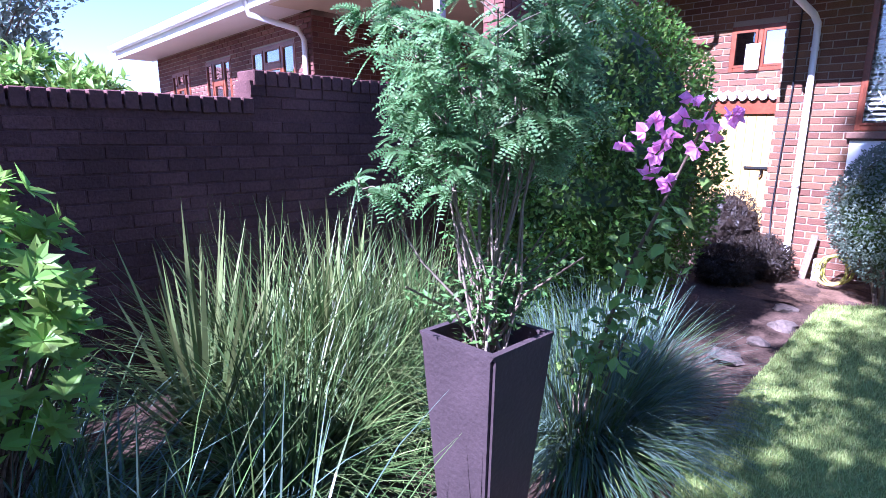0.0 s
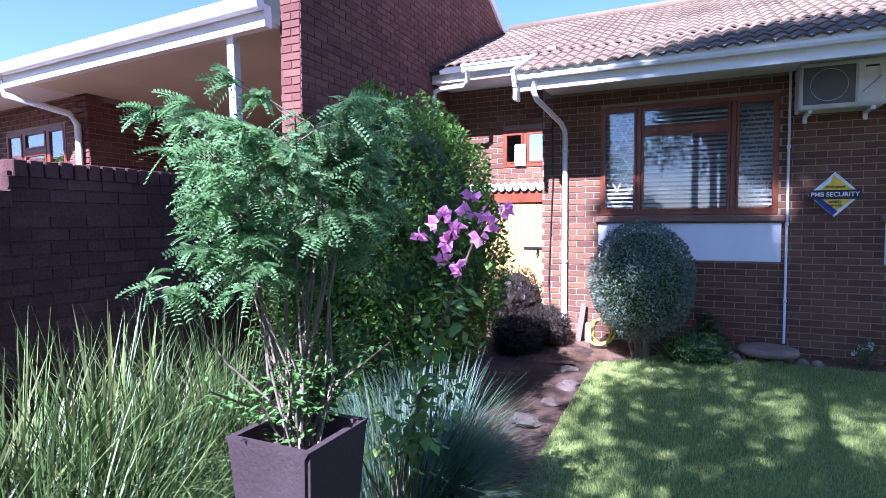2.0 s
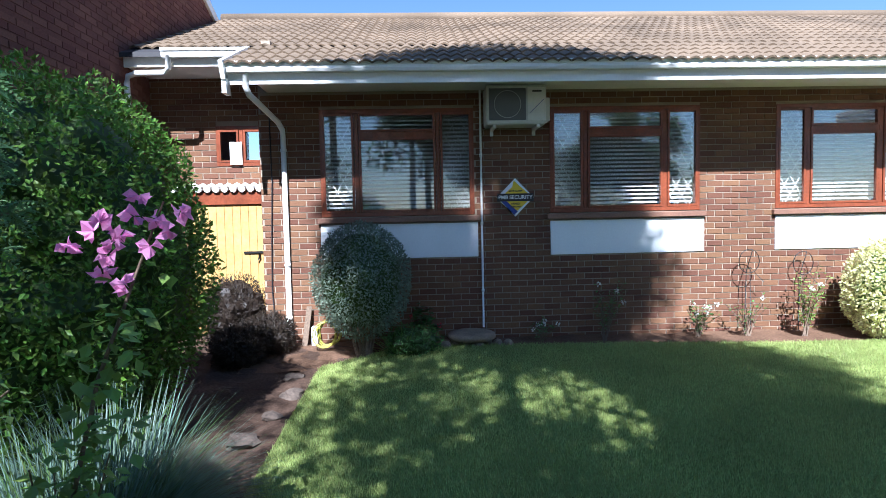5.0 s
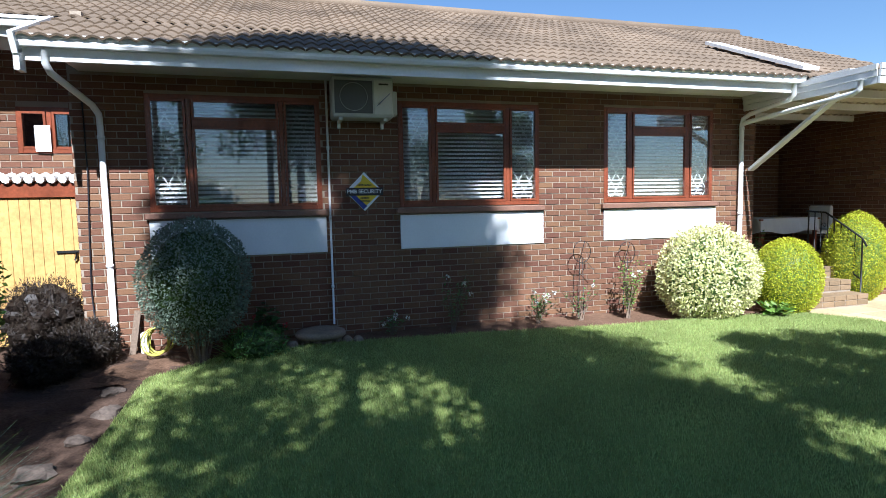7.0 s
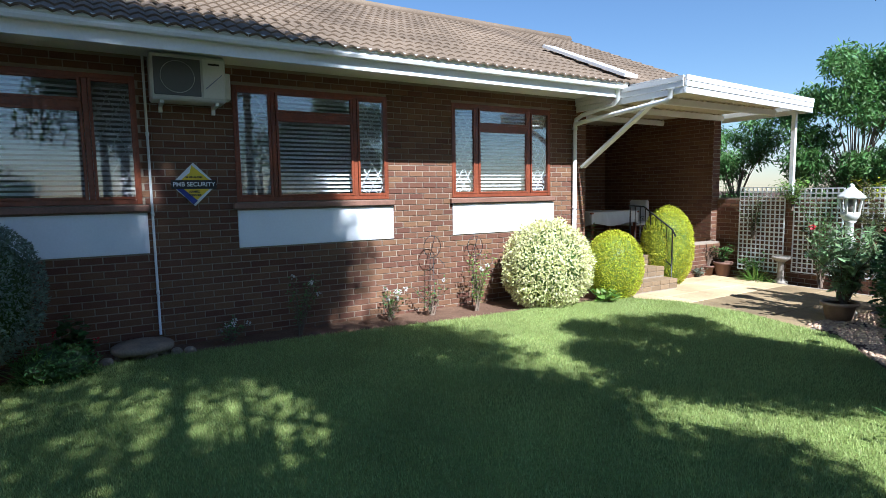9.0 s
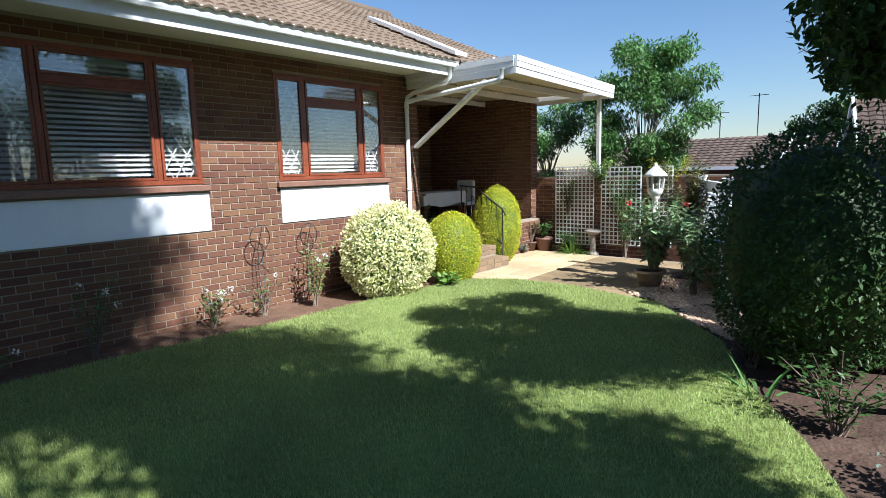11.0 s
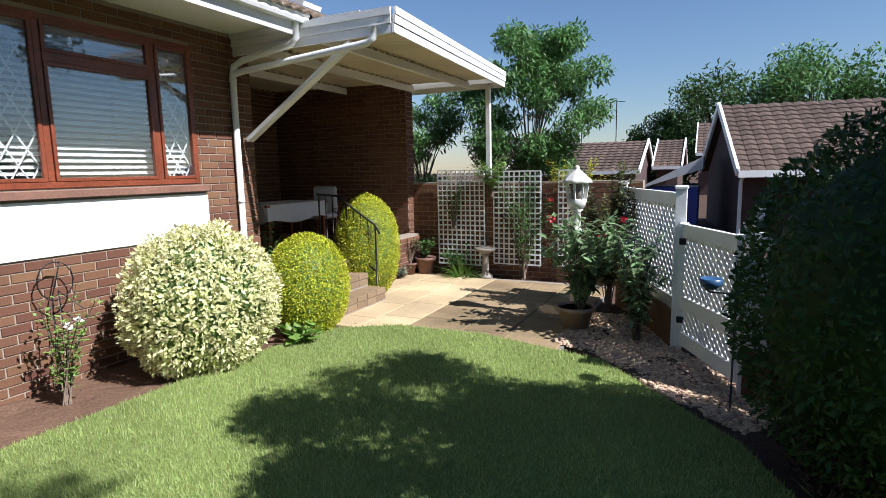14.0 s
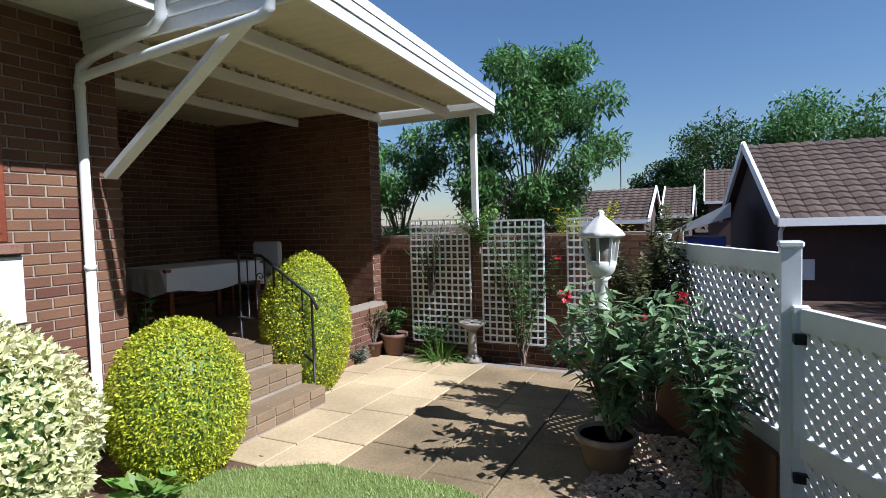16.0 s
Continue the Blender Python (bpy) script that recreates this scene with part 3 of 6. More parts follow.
TILE_MESH, TILE_SOUP = tile_mesh()
ROOF_TILES = []
far_tiles = Soup()
row = 0
xx = EX - 0.04
while xx < RX - 0.1:
    y = RY1 - TW / 2 if xx < 7.3 else 3.62 - TW / 2
    while y > RY0:
        place = (xx, y + rnd(-0.004, 0.004), EZ + (xx - EX) * SL - 0.03 + rnd(0, 0.004))
        if row < 9 and -8.0 < y and len(ROOF_TILES) < 300:
            ROOF_TILES.append(place)
        else:
            k = len(far_tiles.v)
            far_tiles.v.extend((v[0] + place[0], v[1] + place[1], v[2] + place[2]) for v in TILE_SOUP.v)
            far_tiles.f.extend(tuple(i + k for i in f) for f in TILE_SOUP.f)
        y -= TW
    xx += TL * CA
    row += 1
far_tiles.done("tiles", TILE, roof, "", "stuff")


def gutter(parent, x, y0, y1, z):
    bm = bmesh.new()
    prof = [(0.10, 0.0), (0.0, 0.0), (-0.015, 0.03), (-0.015, 0.06), (-0.03, 0.075), (-0.03, 0.11), (-0.018, 0.11), (-0.018, 0.085), (-0.003, 0.02), (0.10, 0.015)]
    a = [bm.verts.new((x + p, y0, z + q)) for p, q in prof]
    b = [bm.verts.new((x + p, y1, z + q)) for p, q in prof]
    for i in range(len(prof)):
        bm.faces.new((a[i], b[i], b[(i + 1) % len(prof)], a[(i + 1) % len(prof)]))
    bm.faces.new(a)
    bm.faces.new(b[::-1])
    bmesh.ops.recalc_face_normals(bm, faces=bm.faces)
    return part("gutter", bm, WHITE, parent)


eaves = thing("eaves", 0, 0, 0, "white painted fascia board and gutter along the eave", "eaves", "", "structure")
part("fascia_board", boxed(6.44, 6.47, -7.6, 2.0, 3.13, 3.34), WHITE, eaves)
gutter(eaves, 6.36, -7.55, 2.0, 3.25)
bm = bmesh.new()
beam(bm, (6.3, 2.02, 3.26), (7.34, 2.02, 3.26 + 1.04 * SL), 0.05, 0.2)
beam(bm, (6.36, 2.02, 3.12), (6.5, 2.02, 3.12), 0.05, 0.2)
part("barge_board", bm, WHITE, eaves)
part("recess_fascia", boxed(7.4, 7.43, 2.06, 3.63, 3.6, 3.76), WHITE, eaves)
gutter(eaves, 7.32, 2.06, 3.12, 3.7)
tagged(part("ceiling_recess", boxed(7.42, 8.1, 2.06, 3.63, 3.62, 3.66), WHITE), "white eaves board over the gate recess", "ceiling", "", "structure")


def downpipe(points, label, r=0.036, brackets=()):
    p = thing("downpipe", *points[-1], label, "downpipe", "", "structure")
    o = Vector(points[-1])
    bm = bmesh.new()
    tube(bm, [Vector(q) - o for q in points], r, 10)
    part("pipe", bm, WHITE, p)
    for z in brackets:
        bm = bmesh.new()
        turned(bm, [(r + 0.006, -0.02), (r + 0.006, 0.02)], 0, 0, z - o.z, 10)
        part("bracket", bm, WHITE, p)
    return p


downpipe([(6.42, 1.8, 3.26), (6.42, 1.8, 3.1), (6.5, 1.79, 3.03), (7.2, 1.65, 2.84), (7.34, 1.63, 2.76), (7.36, 1.63, 2.6), (7.36, 1.63, 0.0)], "white downpipe down the brick pier", brackets=(0.3, 1.0, 2.5))
downpipe([(7.34, 3.04, 3.72), (7.34, 3.04, 3.56), (7.34, 3.1, 3.51), (7.34, 3.46, 3.5), (7.34, 3.55, 3.47), (7.34, 3.57, 3.38), (7.34, 3.57, 0.0)], "white downpipe against the party wall")
downpipe([(7.38, -0.95, 3.3), (7.38, -0.95, 0.1)], "thin white conduit down the brick wall", 0.014, (0.6, 1.5, 2.4))
downpipe([(6.42, -7.42, 3.26), (6.42, -7.42, 3.1), (6.5, -7.42, 3.04), (7.2, -7.43, 2.95), (7.33, -7.43, 2.9), (7.36, -7.43, 2.8), (7.36, -7.43, 0.0)], "white downpipe at the corner of the veranda", brackets=(0.3, 1.4, 2.75))

# ---- veranda canopy ----
canopy = thing("canopy", 5.4, -7.6, 3.0, "flat white canopy with boarded fascia and cream sheet underside", "canopy", "", "structure")
canopy.location = (0, 0, 0)
NEAR, FAR, CZ = (5.30, -7.5), (5.6, -11.5), 3.03
CY0, CY1 = NEAR[1], FAR[1]


def front_x(y):
    """The canopy's front edge runs slightly askew to the house."""
    return NEAR[0] + (FAR[0] - NEAR[0]) * (y - CY0) / (CY1 - CY0)


for z0, z1, out in ((CZ, CZ + 0.085, 0.0), (CZ + 0.089, CZ + 0.165, -0.012), (CZ + 0.169, CZ + 0.24, -0.02)):
    zc, h = (z0 + z1) / 2, z1 - z0
    for name, p, q in (("front_board", (NEAR[0] + out, CY0), (FAR[0] + out, CY1)), ("side_board", (NEAR[0] + 0.02, CY0 - out - 0.015), (7.6, CY0 - out - 0.015)), ("end_board", (FAR[0] + 0.02, CY1 + out + 0.015), (7.3, CY1 + out + 0.015))):
        bm = bmesh.new()
        beam(bm, (*p, zc), (*q, zc), 0.03, h)
        part(name, bm, WHITE, canopy)
bm = bmesh.new()
cols = []
n = 110
for i in range(n + 1):
    y = CY1 + 0.03 + (CY0 - CY1 - 0.06) * i / n
    z = CZ + 0.15 + 0.024 * math.sin(i * math.pi / 2)
    cols.append([bm.verts.new((front_x(y) + 0.03, y, z)), bm.verts.new((10.2, y, z + 0.12))])
for a, b in zip(cols, cols[1:]):
    bm.faces.new((a[0], b[0], b[1], a[1])).smooth = True
part("sheeting", bm, CREAM, canopy, "cream corrugated sheet")
for x in (6.2, 7.25, 8.5):
    part("beam", boxed(x, x + 0.05, CY1 + 0.04, CY0 - 0.04, CZ + 0.0 + (x - 5.4) * 0.025, CZ + 0.105 + (x - 5.4) * 0.025, 0.004), WHITE, canopy)
    for k in range(26):
        y = CY1 + 0.12 + k * (CY0 - CY1 - 0.24) / 25
        part("filler_block", boxed(x + 0.005, x + 0.045, y - 0.028, y + 0.028, CZ + 0.106 + (x - 5.4) * 0.025, CZ + 0.15 + (x - 5.4) * 0.025), CREAM, canopy)
bm = bmesh.new()
beam(bm, (5.85, -7.6, 3.02), (7.37, -7.63, 2.1), 0.045, 0.1, (0, 1, 0))
part("brace", bm, WHITE, canopy, "white diagonal timber brace")
bm = bmesh.new()
tube(bm, [(5.5, -7.46, 3.1), (5.5, -7.45, 2.99), (5.56, -7.45, 2.955), (5.66, -7.45, 2.945), (7.2, -7.44, 2.84), (7.33, -7.43, 2.82)], 0.036, 10)
part("drain_pipe", bm, WHITE, canopy)
part("post", boxed(5.82, 5.89, -11.47, -11.402, 1.49, CZ + 0.03), WHITE, canopy, "white steel post")
bm = bmesh.new()
box(bm, 5.75, 9.5, CY1 + 0.1, CY0 - 0.1, CZ + 0.27, CZ + 0.29)
part("cover_sheet", bm, METAL_SHEET, canopy)
bm = bmesh.new()
beam(bm, (6.45, -7.75, 3.49), (8.4, -7.75, 4.38), 0.3, 0.05)
part("flashing", bm, WHITE, canopy)

# ---- ground ----
bm = bmesh.new()
bmesh.ops.create_grid(bm, x_segments=60, y_segments=60, size=400)
for v in bm.verts:
    v.co.z = -0.12
tagged(part("ground", bm, SOIL), "bare dark garden soil running to the horizon", "ground", "", "structure")
LAWN = [(-4.0, 0.45), (1.4, 0.7), (2.7, 0.92), (6.0, 1.0), (6.8, 0.2), (6.85, -0.6), (6.72, -2.6), (6.5, -4.5), (6.42, -6.3), (6.25, -7.5), (5.6, -7.9), (4.6, -7.95), (3.3, -7.6), (2.25, -6.4), (1.77, -5.3), (1.34, -4.6), (0.9, -3.6), (-0.3, -2.9), (-4.0, -2.6)]


def inside(x, y, poly):
    c = False
    for (x0, y0), (x1, y1) in zip(poly, poly[1:] + poly[:1]):
        if (y0 > y) != (y1 > y) and x < (x1 - x0) * (y - y0) / (y1 - y0) + x0:
            c = not c
    return c


def plate(name, poly, z0, z1, mat, parent=None):
    bm = bmesh.new()
    a = [bm.verts.new((x, y, z1)) for x, y in poly]
    b = [bm.verts.new((x, y, z0)) for x, y in poly]
    bm.faces.new(a)
    for i in range(len(poly)):
        bm.faces.new((a[i], b[i], b[(i + 1) % len(poly)], a[(i + 1) % len(poly)]))
    bmesh.ops.recalc_face_normals(bm, faces=bm.faces)
    return part(name, bm, mat, parent)


lawn = tagged(plate("lawn", LAWN, -0.1, -0.012, TURF), "mown green lawn with soft curved edges", "lawn", "", "structure")
s = Soup()
count = 0
while count < 330000:
    x, y = rnd(-1.0, 6.9), rnd(-8.0, 1.05)
    if not inside(x, y, LAWN):
        continue
    count += 1
    a = rnd(0, math.tau)
    h = rnd(0.014, 0.042)
    w = rnd(0.002, 0.0035)
    dx, dy = math.cos(a) * w, math.sin(a) * w
    lx, ly = rnd(-0.018, 0.018), rnd(-0.018, 0.018)
    k = len(s.v)
    s.v.extend(((x - dx, y - dy, -0.013), (x + dx, y + dy, -0.013), (x + lx, y + ly, -0.012 + h)))
    s.f.append((k, k + 1, k + 2))
s.done("grass_blades", BLADE, lawn, "", "stuff")

# beds: heaped soil between lawn, walls and paving
def bed(name, x0, x1, y0, y1, z, label, rise=0.03, mat=None):
    bm = bmesh.new()
    nx, ny = max(2, int((x1 - x0) / 0.08)), max(2, int((y1 - y0) / 0.08))
    vs = [[bm.verts.new((x0 + (x1 - x0) * i / nx, y0 + (y1 - y0) * j / ny, z + rise * noise.fractal(Vector((i * 0.3, j * 0.3, x0)), 1.0, 2.0, 3))) for j in range(ny + 1)] for i in range(nx + 1)]
    for i in range(nx):
        for j in range(ny):
            bm.faces.new((vs[i][j], vs[i + 1][j], vs[i + 1][j + 1], vs[i][j + 1]))
    return tagged(part(name, bm, mat or SOIL), label, "flower bed", "", "structure")


bed("bed_house", 6.0, 7.42, -7.9, 1.9, -0.055, "dry red-brown soil bed along the house wall", mat=SOIL_DRY)
bed("bed_wall", -3.0, 7.9, 0.3, 3.66, -0.06, "dark soil bed under the garden wall")
bed("bed_fence", -3.0, 3.6, -9.6, -2.5, -0.06, "shaded soil bed along the white fence")

# ---- patio ----
patio = tagged(part("patio", boxed(3.75, 7.1, -11.1, -7.7, -0.115, -0.075), CONCRETE), "sand-coloured stone patio in large slabs", "paving", "", "structure")
SLABS = []
x = 3.78
for w in (0.62, 0.5, 0.66, 0.52, 0.6, 0.42):
    y = -11.08 + rnd(0, 0.2)
    while y < -7.8:
        l = rnd(0.45, 0.85)
        SLABS.append((x, x + w - 0.012, y, min(y + l, -7.75) - 0.012))
        y += l
    x += w

# ---- brick steps ----
steps = thing("steps", 6.9, -8.5, -0.06, "three brown brick steps up to the veranda", "steps", "", "structure")
STEP_BRICKS = []
for i in range(3):
    x0, z1 = 6.48 + i * 0.28, 0.13 + i * 0.185
    part("tread", boxed(x0 - 6.9, 0.4, -0.55, 0.6, -0.1 + i * 0.185, z1 - 0.004 + 0.06), MORTAR, steps)
    y = -9.05
    while y < -7.92:
        STEP_BRICKS.append((x0 - 0.012, min(x0 + 0.27, 7.3), y, min(y + 0.215, -7.9), z1 - 0.075, z1))
        STEP_BRICKS.append((x0 - 0.008, x0 + 0.05, y, min(y + 0.215, -7.9), z1 - 0.16, z1 - 0.085))
        y += 0.226

# ---- wrought-iron handrail ----
rail = thing("handrail", 6.6, -9.08, 0.13, "black wrought-iron handrail with scrolled panels beside the steps", "handrail")
def rail_local(pts):
    return [Vector(p) - Vector((6.6, -9.08, 0.13)) for p in pts]
bm = bmesh.new()
tube(bm, rail_local([(6.55, -9.08, 0.86), (6.62, -9.08, 0.98), (7.25, -9.08, 1.38), (7.6, -9.08, 1.4)]), 0.016)
part("top_rail", bm, IRON, rail)
bm = bmesh.new()
tube(bm, rail_local([(6.62, -9.08, 0.33), (7.25, -9.08, 0.72), (7.6, -9.08, 0.74)]), 0.012)
part("bottom_rail", bm, IRON, rail)
for i in range(9):
    x = 6.62 + i * 0.118
    lo = 0.13 + 0.185 * max(0, min(2, int((x - 6.48) / 0.28))) if i % 4 == 0 else 0.33 + min(0.39, (x - 6.62) * 0.62)
    hi = min(1.38, 0.98 + (x - 6.62) * 0.635)
    bm = bmesh.new()
    tube(bm, rail_local([(x, -9.08, lo), (x, -9.08, hi)]), 0.013 if i % 4 == 0 else 0.008, 6)
    part("baluster", bm, IRON, rail)
for i in (1, 3, 5):
    x = 6.68 + i * 0.118
    zc = 0.66 + min(0.42, (x - 6.62) * 0.635)
    for sgn in (1, -1):
        bm = bmesh.new()
        pts = [(x + 0.05 * (1 - k / 14) * math.cos(k * 0.55) * sgn, -9.08, zc + 0.09 * sgn + 0.05 * (1 - k / 14) * math.sin(k * 0.55)) for k in range(14)]
        tube(bm, rail_local(pts), 0.006, 5)
        part("scroll", bm, IRON, rail)

# ---- yard gate in the recess ----
gate = thing("door_1", 8.0, 2.6, 0.0, "yellow varnished upright-board gate with iron latch under a timber lintel", "gate", "", "structure")
for i in range(9):
    bm = bmesh.new()
    box(bm, -0.02, 0.02, -0.52 + i * 0.112, -0.52 + i * 0.112 + 0.109, 0.0, 1.83, 0.004)
    part("board", bm, GATE, gate)
part("post", boxed(-0.05, 0.05, -0.62, -0.53, 0, 1.95, 0.005), WOOD, gate)
part("lintel", boxed(-0.05, 0.08, -0.62, 0.6, 1.83, 2.0, 0.005), WOOD, gate)
bm = bmesh.new()
beam(bm, (-0.03, -0.5, 1.15), (-0.03, -0.22, 1.15), 0.02, 0.03)
tube(bm, [(-0.05, -0.44, 1.14), (-0.06, -0.44, 1.08), (-0.05, -0.42, 1.04)], 0.012)
part("latch", bm, IRON, gate)
bm = bmesh.new()
for i in range(12):
    tube(bm, [(7.9, 2.0 + i * 0.12, 2.05), (8.1, 2.0 + i * 0.12, 2.1)], 0.05, 8)
tagged(part("gate_hood", bm, WHITE), "white scalloped hood over the yard gate", "hood", "", "structure")
tagged(part("meter_card", boxed(8.05, 8.062, 2.38, 2.55, 2.4, 2.72), PANEL), "white card hung against the small window", "card")


# ---- planting ----
def shrub(name, x, y, z, rx, ry, rz, leaves, size, mat, label, category="shrub", lumps=0.06, upright=0.0, stems=6, core=None, seed=1, group="", under=0.15, wide=0.5, flowers=None, centre=None, depth=0.16):
    """A dense clipped or loose shrub: woody stems, a solid core that blocks light and a skin of folded leaves."""
    random.seed(seed)
    t = thing(name, x, y, z, label, category, group)
    bm = bmesh.new()
    for i in range(stems):
        a = rnd(0, math.tau)
        tube(bm, [(math.cos(a) * rx * 0.1, math.sin(a) * ry * 0.1, -0.06), (math.cos(a) * rx * 0.3, math.sin(a) * ry * 0.3, rz * 0.6), (math.cos(a) * rx * 0.55, math.sin(a) * ry * 0.55, rz * 1.2)], 0.018, 5, 0.006)
    part("woody_stem", bm, BARK, t)
    cz = centre or rz * (1 - under)
    def lump(d):
        return 1 + lumps * noise.fractal(d * 2.3 + Vector((seed, 0, 0)), 1.0, 2.0, 3)
    bm = bmesh.new()
    bmesh.ops.create_icosphere(bm, subdivisions=4, radius=1)
    for v in bm.verts:
        d = v.co.normalized()
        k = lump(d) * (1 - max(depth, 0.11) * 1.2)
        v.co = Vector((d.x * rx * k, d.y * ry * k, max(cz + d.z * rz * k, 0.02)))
    # Added solid core: blocks light, and its dark default green darkens the leaf gaps.
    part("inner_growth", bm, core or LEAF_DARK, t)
    s = Soup()
    for i in range(leaves):
        d = unit()
        r = lump(d) * (1 - depth * random.random() ** 1.5)
        p = Vector((d.x * rx * r, d.y * ry * r, cz + d.z * rz * r))
        if p.z < 0.02:
            p.z = rnd(0.02, 0.12)
        n = Vector((d.x / rx, d.y / ry, d.z / rz)).normalized()
        way = (n * rnd(0.2, 0.9) + unit() * 0.9 + Vector((0, 0, upright))).normalized()
        q = size * rnd(0.6, 1.25)
        s.leaf(p, way, (n + unit() * 0.5).normalized(), q, q * wide, 0.12)
    s.done("leaves", mat, t, "", "stuff")
    if flowers:
        fm, n, fs = flowers
        s = Soup()
        for i in range(n):
            d = unit()
            if d.z < -0.2:
                d.z = -d.z
            p = Vector((d.x * rx, d.y * ry, cz + d.z * rz)) * 1.02
            for k in range(6):
                s.leaf(p, (d + unit() * 0.9).normalized(), unit(), fs, fs * 0.7)
        s.done("flowers", fm, t, "", "stuff")
    return t


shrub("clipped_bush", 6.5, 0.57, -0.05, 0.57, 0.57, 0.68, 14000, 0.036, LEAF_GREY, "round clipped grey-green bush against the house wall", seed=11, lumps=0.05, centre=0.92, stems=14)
shrub("variegated_bush", 6.62, -6.18, -0.05, 0.62, 0.70, 0.71, 16000, 0.05, LEAF_VAR, "round cream-and-green variegated bush beside the wall", seed=12, lumps=0.09, core=LEAF_MID)
shrub("golden_bush", 6.47, -7.45, -0.05, 0.44, 0.47, 0.6, 22000, 0.027, LEAF_GOLD, "tightly clipped golden green ball bush by the steps", seed=13, lumps=0.025, depth=0.11, core=LEAF_LIGHT, group="golden bushes")
shrub("golden_bush", 6.98, -9.42, -0.05, 0.46, 0.47, 0.78, 24000, 0.028, LEAF_GOLD, "tall clipped golden green bush beside the handrail", seed=14, lumps=0.03, depth=0.11, core=LEAF_LIGHT, group="golden bushes")
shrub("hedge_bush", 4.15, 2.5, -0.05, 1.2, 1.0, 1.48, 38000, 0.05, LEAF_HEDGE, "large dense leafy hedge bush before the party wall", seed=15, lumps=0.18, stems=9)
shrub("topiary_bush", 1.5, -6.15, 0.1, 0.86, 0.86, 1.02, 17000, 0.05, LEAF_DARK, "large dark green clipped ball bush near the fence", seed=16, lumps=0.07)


def tuft(name, x, y, z, blades, length, width, lean, droop, mat, label, category="grass clump", spread=0.12, seed=1, group="", second=None, share=0.3):
    """A clump of arching strap blades."""
    random.seed(seed)
    t = thing(name, x, y, z, label, category, group)
    sets = [(Soup(), mat)] + ([(Soup(), second)] if second else [])
    for i in range(blades):
        a = rnd(0, math.tau)
        r = spread * math.sqrt(random.random())
        tilt = lean * random.random() ** 0.7
        b = a + rnd(-0.6, 0.6)
        way = Vector((math.cos(b) * math.sin(tilt), math.sin(b) * math.sin(tilt), math.cos(tilt)))
        sp = sets[1][0] if second and random.random() < share else sets[0][0]
        sp.blade((math.cos(a) * r, math.sin(a) * r, -0.03), way, length * rnd(0.55, 1.1), width * rnd(0.6, 1.2), droop * rnd(0.4, 1.5), 5)
    for i, (sp, m) in enumerate(sets):
        if sp.f:
            sp.done("foliage" if i == 0 else "pale_foliage", m, t, "", "stuff")
    return t


BED = "grass clumps of the bed"
tuft("grass_clump", 0.5, 1.25, -0.05, 190, 0.95, 0.012, 1.15, 1.3, LEAF_STRAP, "arching dark green strap-grass clump in the shaded bed", seed=21, group=BED, second=LEAF_BLUE)
tuft("grass_clump", 1.05, 2.1, -0.05, 520, 0.95, 0.012, 1.1, 1.2, LEAF_STRAP, "sunlit arching strap-grass clump with pale blades", seed=22, group=BED, second=LEAF_PALE, share=0.25, spread=0.2)
tuft("grass_clump", 1.6, 2.35, -0.05, 520, 0.9, 0.011, 1.1, 1.3, LEAF_STRAP, "sunlit arching strap-grass clump with pale blades", seed=23, group=BED, second=LEAF_PALE, share=0.4, spread=0.2)
tuft("grass_clump", 0.25, 1.55, -0.05, 320, 0.95, 0.012, 1.2, 1.3, LEAF_STRAP, "arching dark green strap-grass clump in the shaded bed", seed=25, group=BED, second=LEAF_BLUE)
tuft("grass_clump", 2.25, 1.3, -0.05, 620, 0.7, 0.008, 1.15, 1.3, LEAF_STRAP, "fine green grass clump by the lawn edge", seed=26, group=BED, second=LEAF_PALE, share=0.25, spread=0.16)
tuft("blue_grass", 2.85, 1.5, -0.05, 2400, 0.8, 0.009, 1.2, 1.2, LEAF_BLUE, "blue-grey tufted grass clump beside the lawn", seed=27, spread=0.25, second=LEAF_STRAP)
tuft("yucca", 0.95, 2.75, -0.05, 70, 1.2, 0.04, 0.75, 0.15, LEAF_PALE, "spiky pale green yucca against the garden wall", "plant", seed=28, spread=0.08)
tuft("yucca", 1.8, 2.9, -0.05, 30, 1.2, 0.045, 0.35, 0.1, LEAF_PALE, "tall upright pale sword-leaved plant by the wall", "plant", seed=29, spread=0.14)

for i, (x, y) in enumerate(((1.3, 2.85), (1.65, 2.8), (2.05, 2.85), (2.4, 2.7))):
    tuft("grass_clump", x, y, -0.05, 420, 1.2, 0.015, 0.95, 0.9, LEAF_STRAP, "tall sunlit strap-grass clump before the garden wall", seed=220 + i, group=BED, second=LEAF_PALE, share=0.5, spread=0.18)
for i, (x, y) in enumerate(((0.1, 1.15), (-0.3, 1.35), (0.2, 2.55), (0.1, 3.1))):
    tuft("grass_clump", x, y, -0.05, 130, 0.8, 0.021, 1.15, 1.1, LEAF_STRAP, "broad-bladed dark green strap-grass clump in the shaded bed", seed=240 + i, group=BED, second=LEAF_BLUE, share=0.3, spread=0.14)
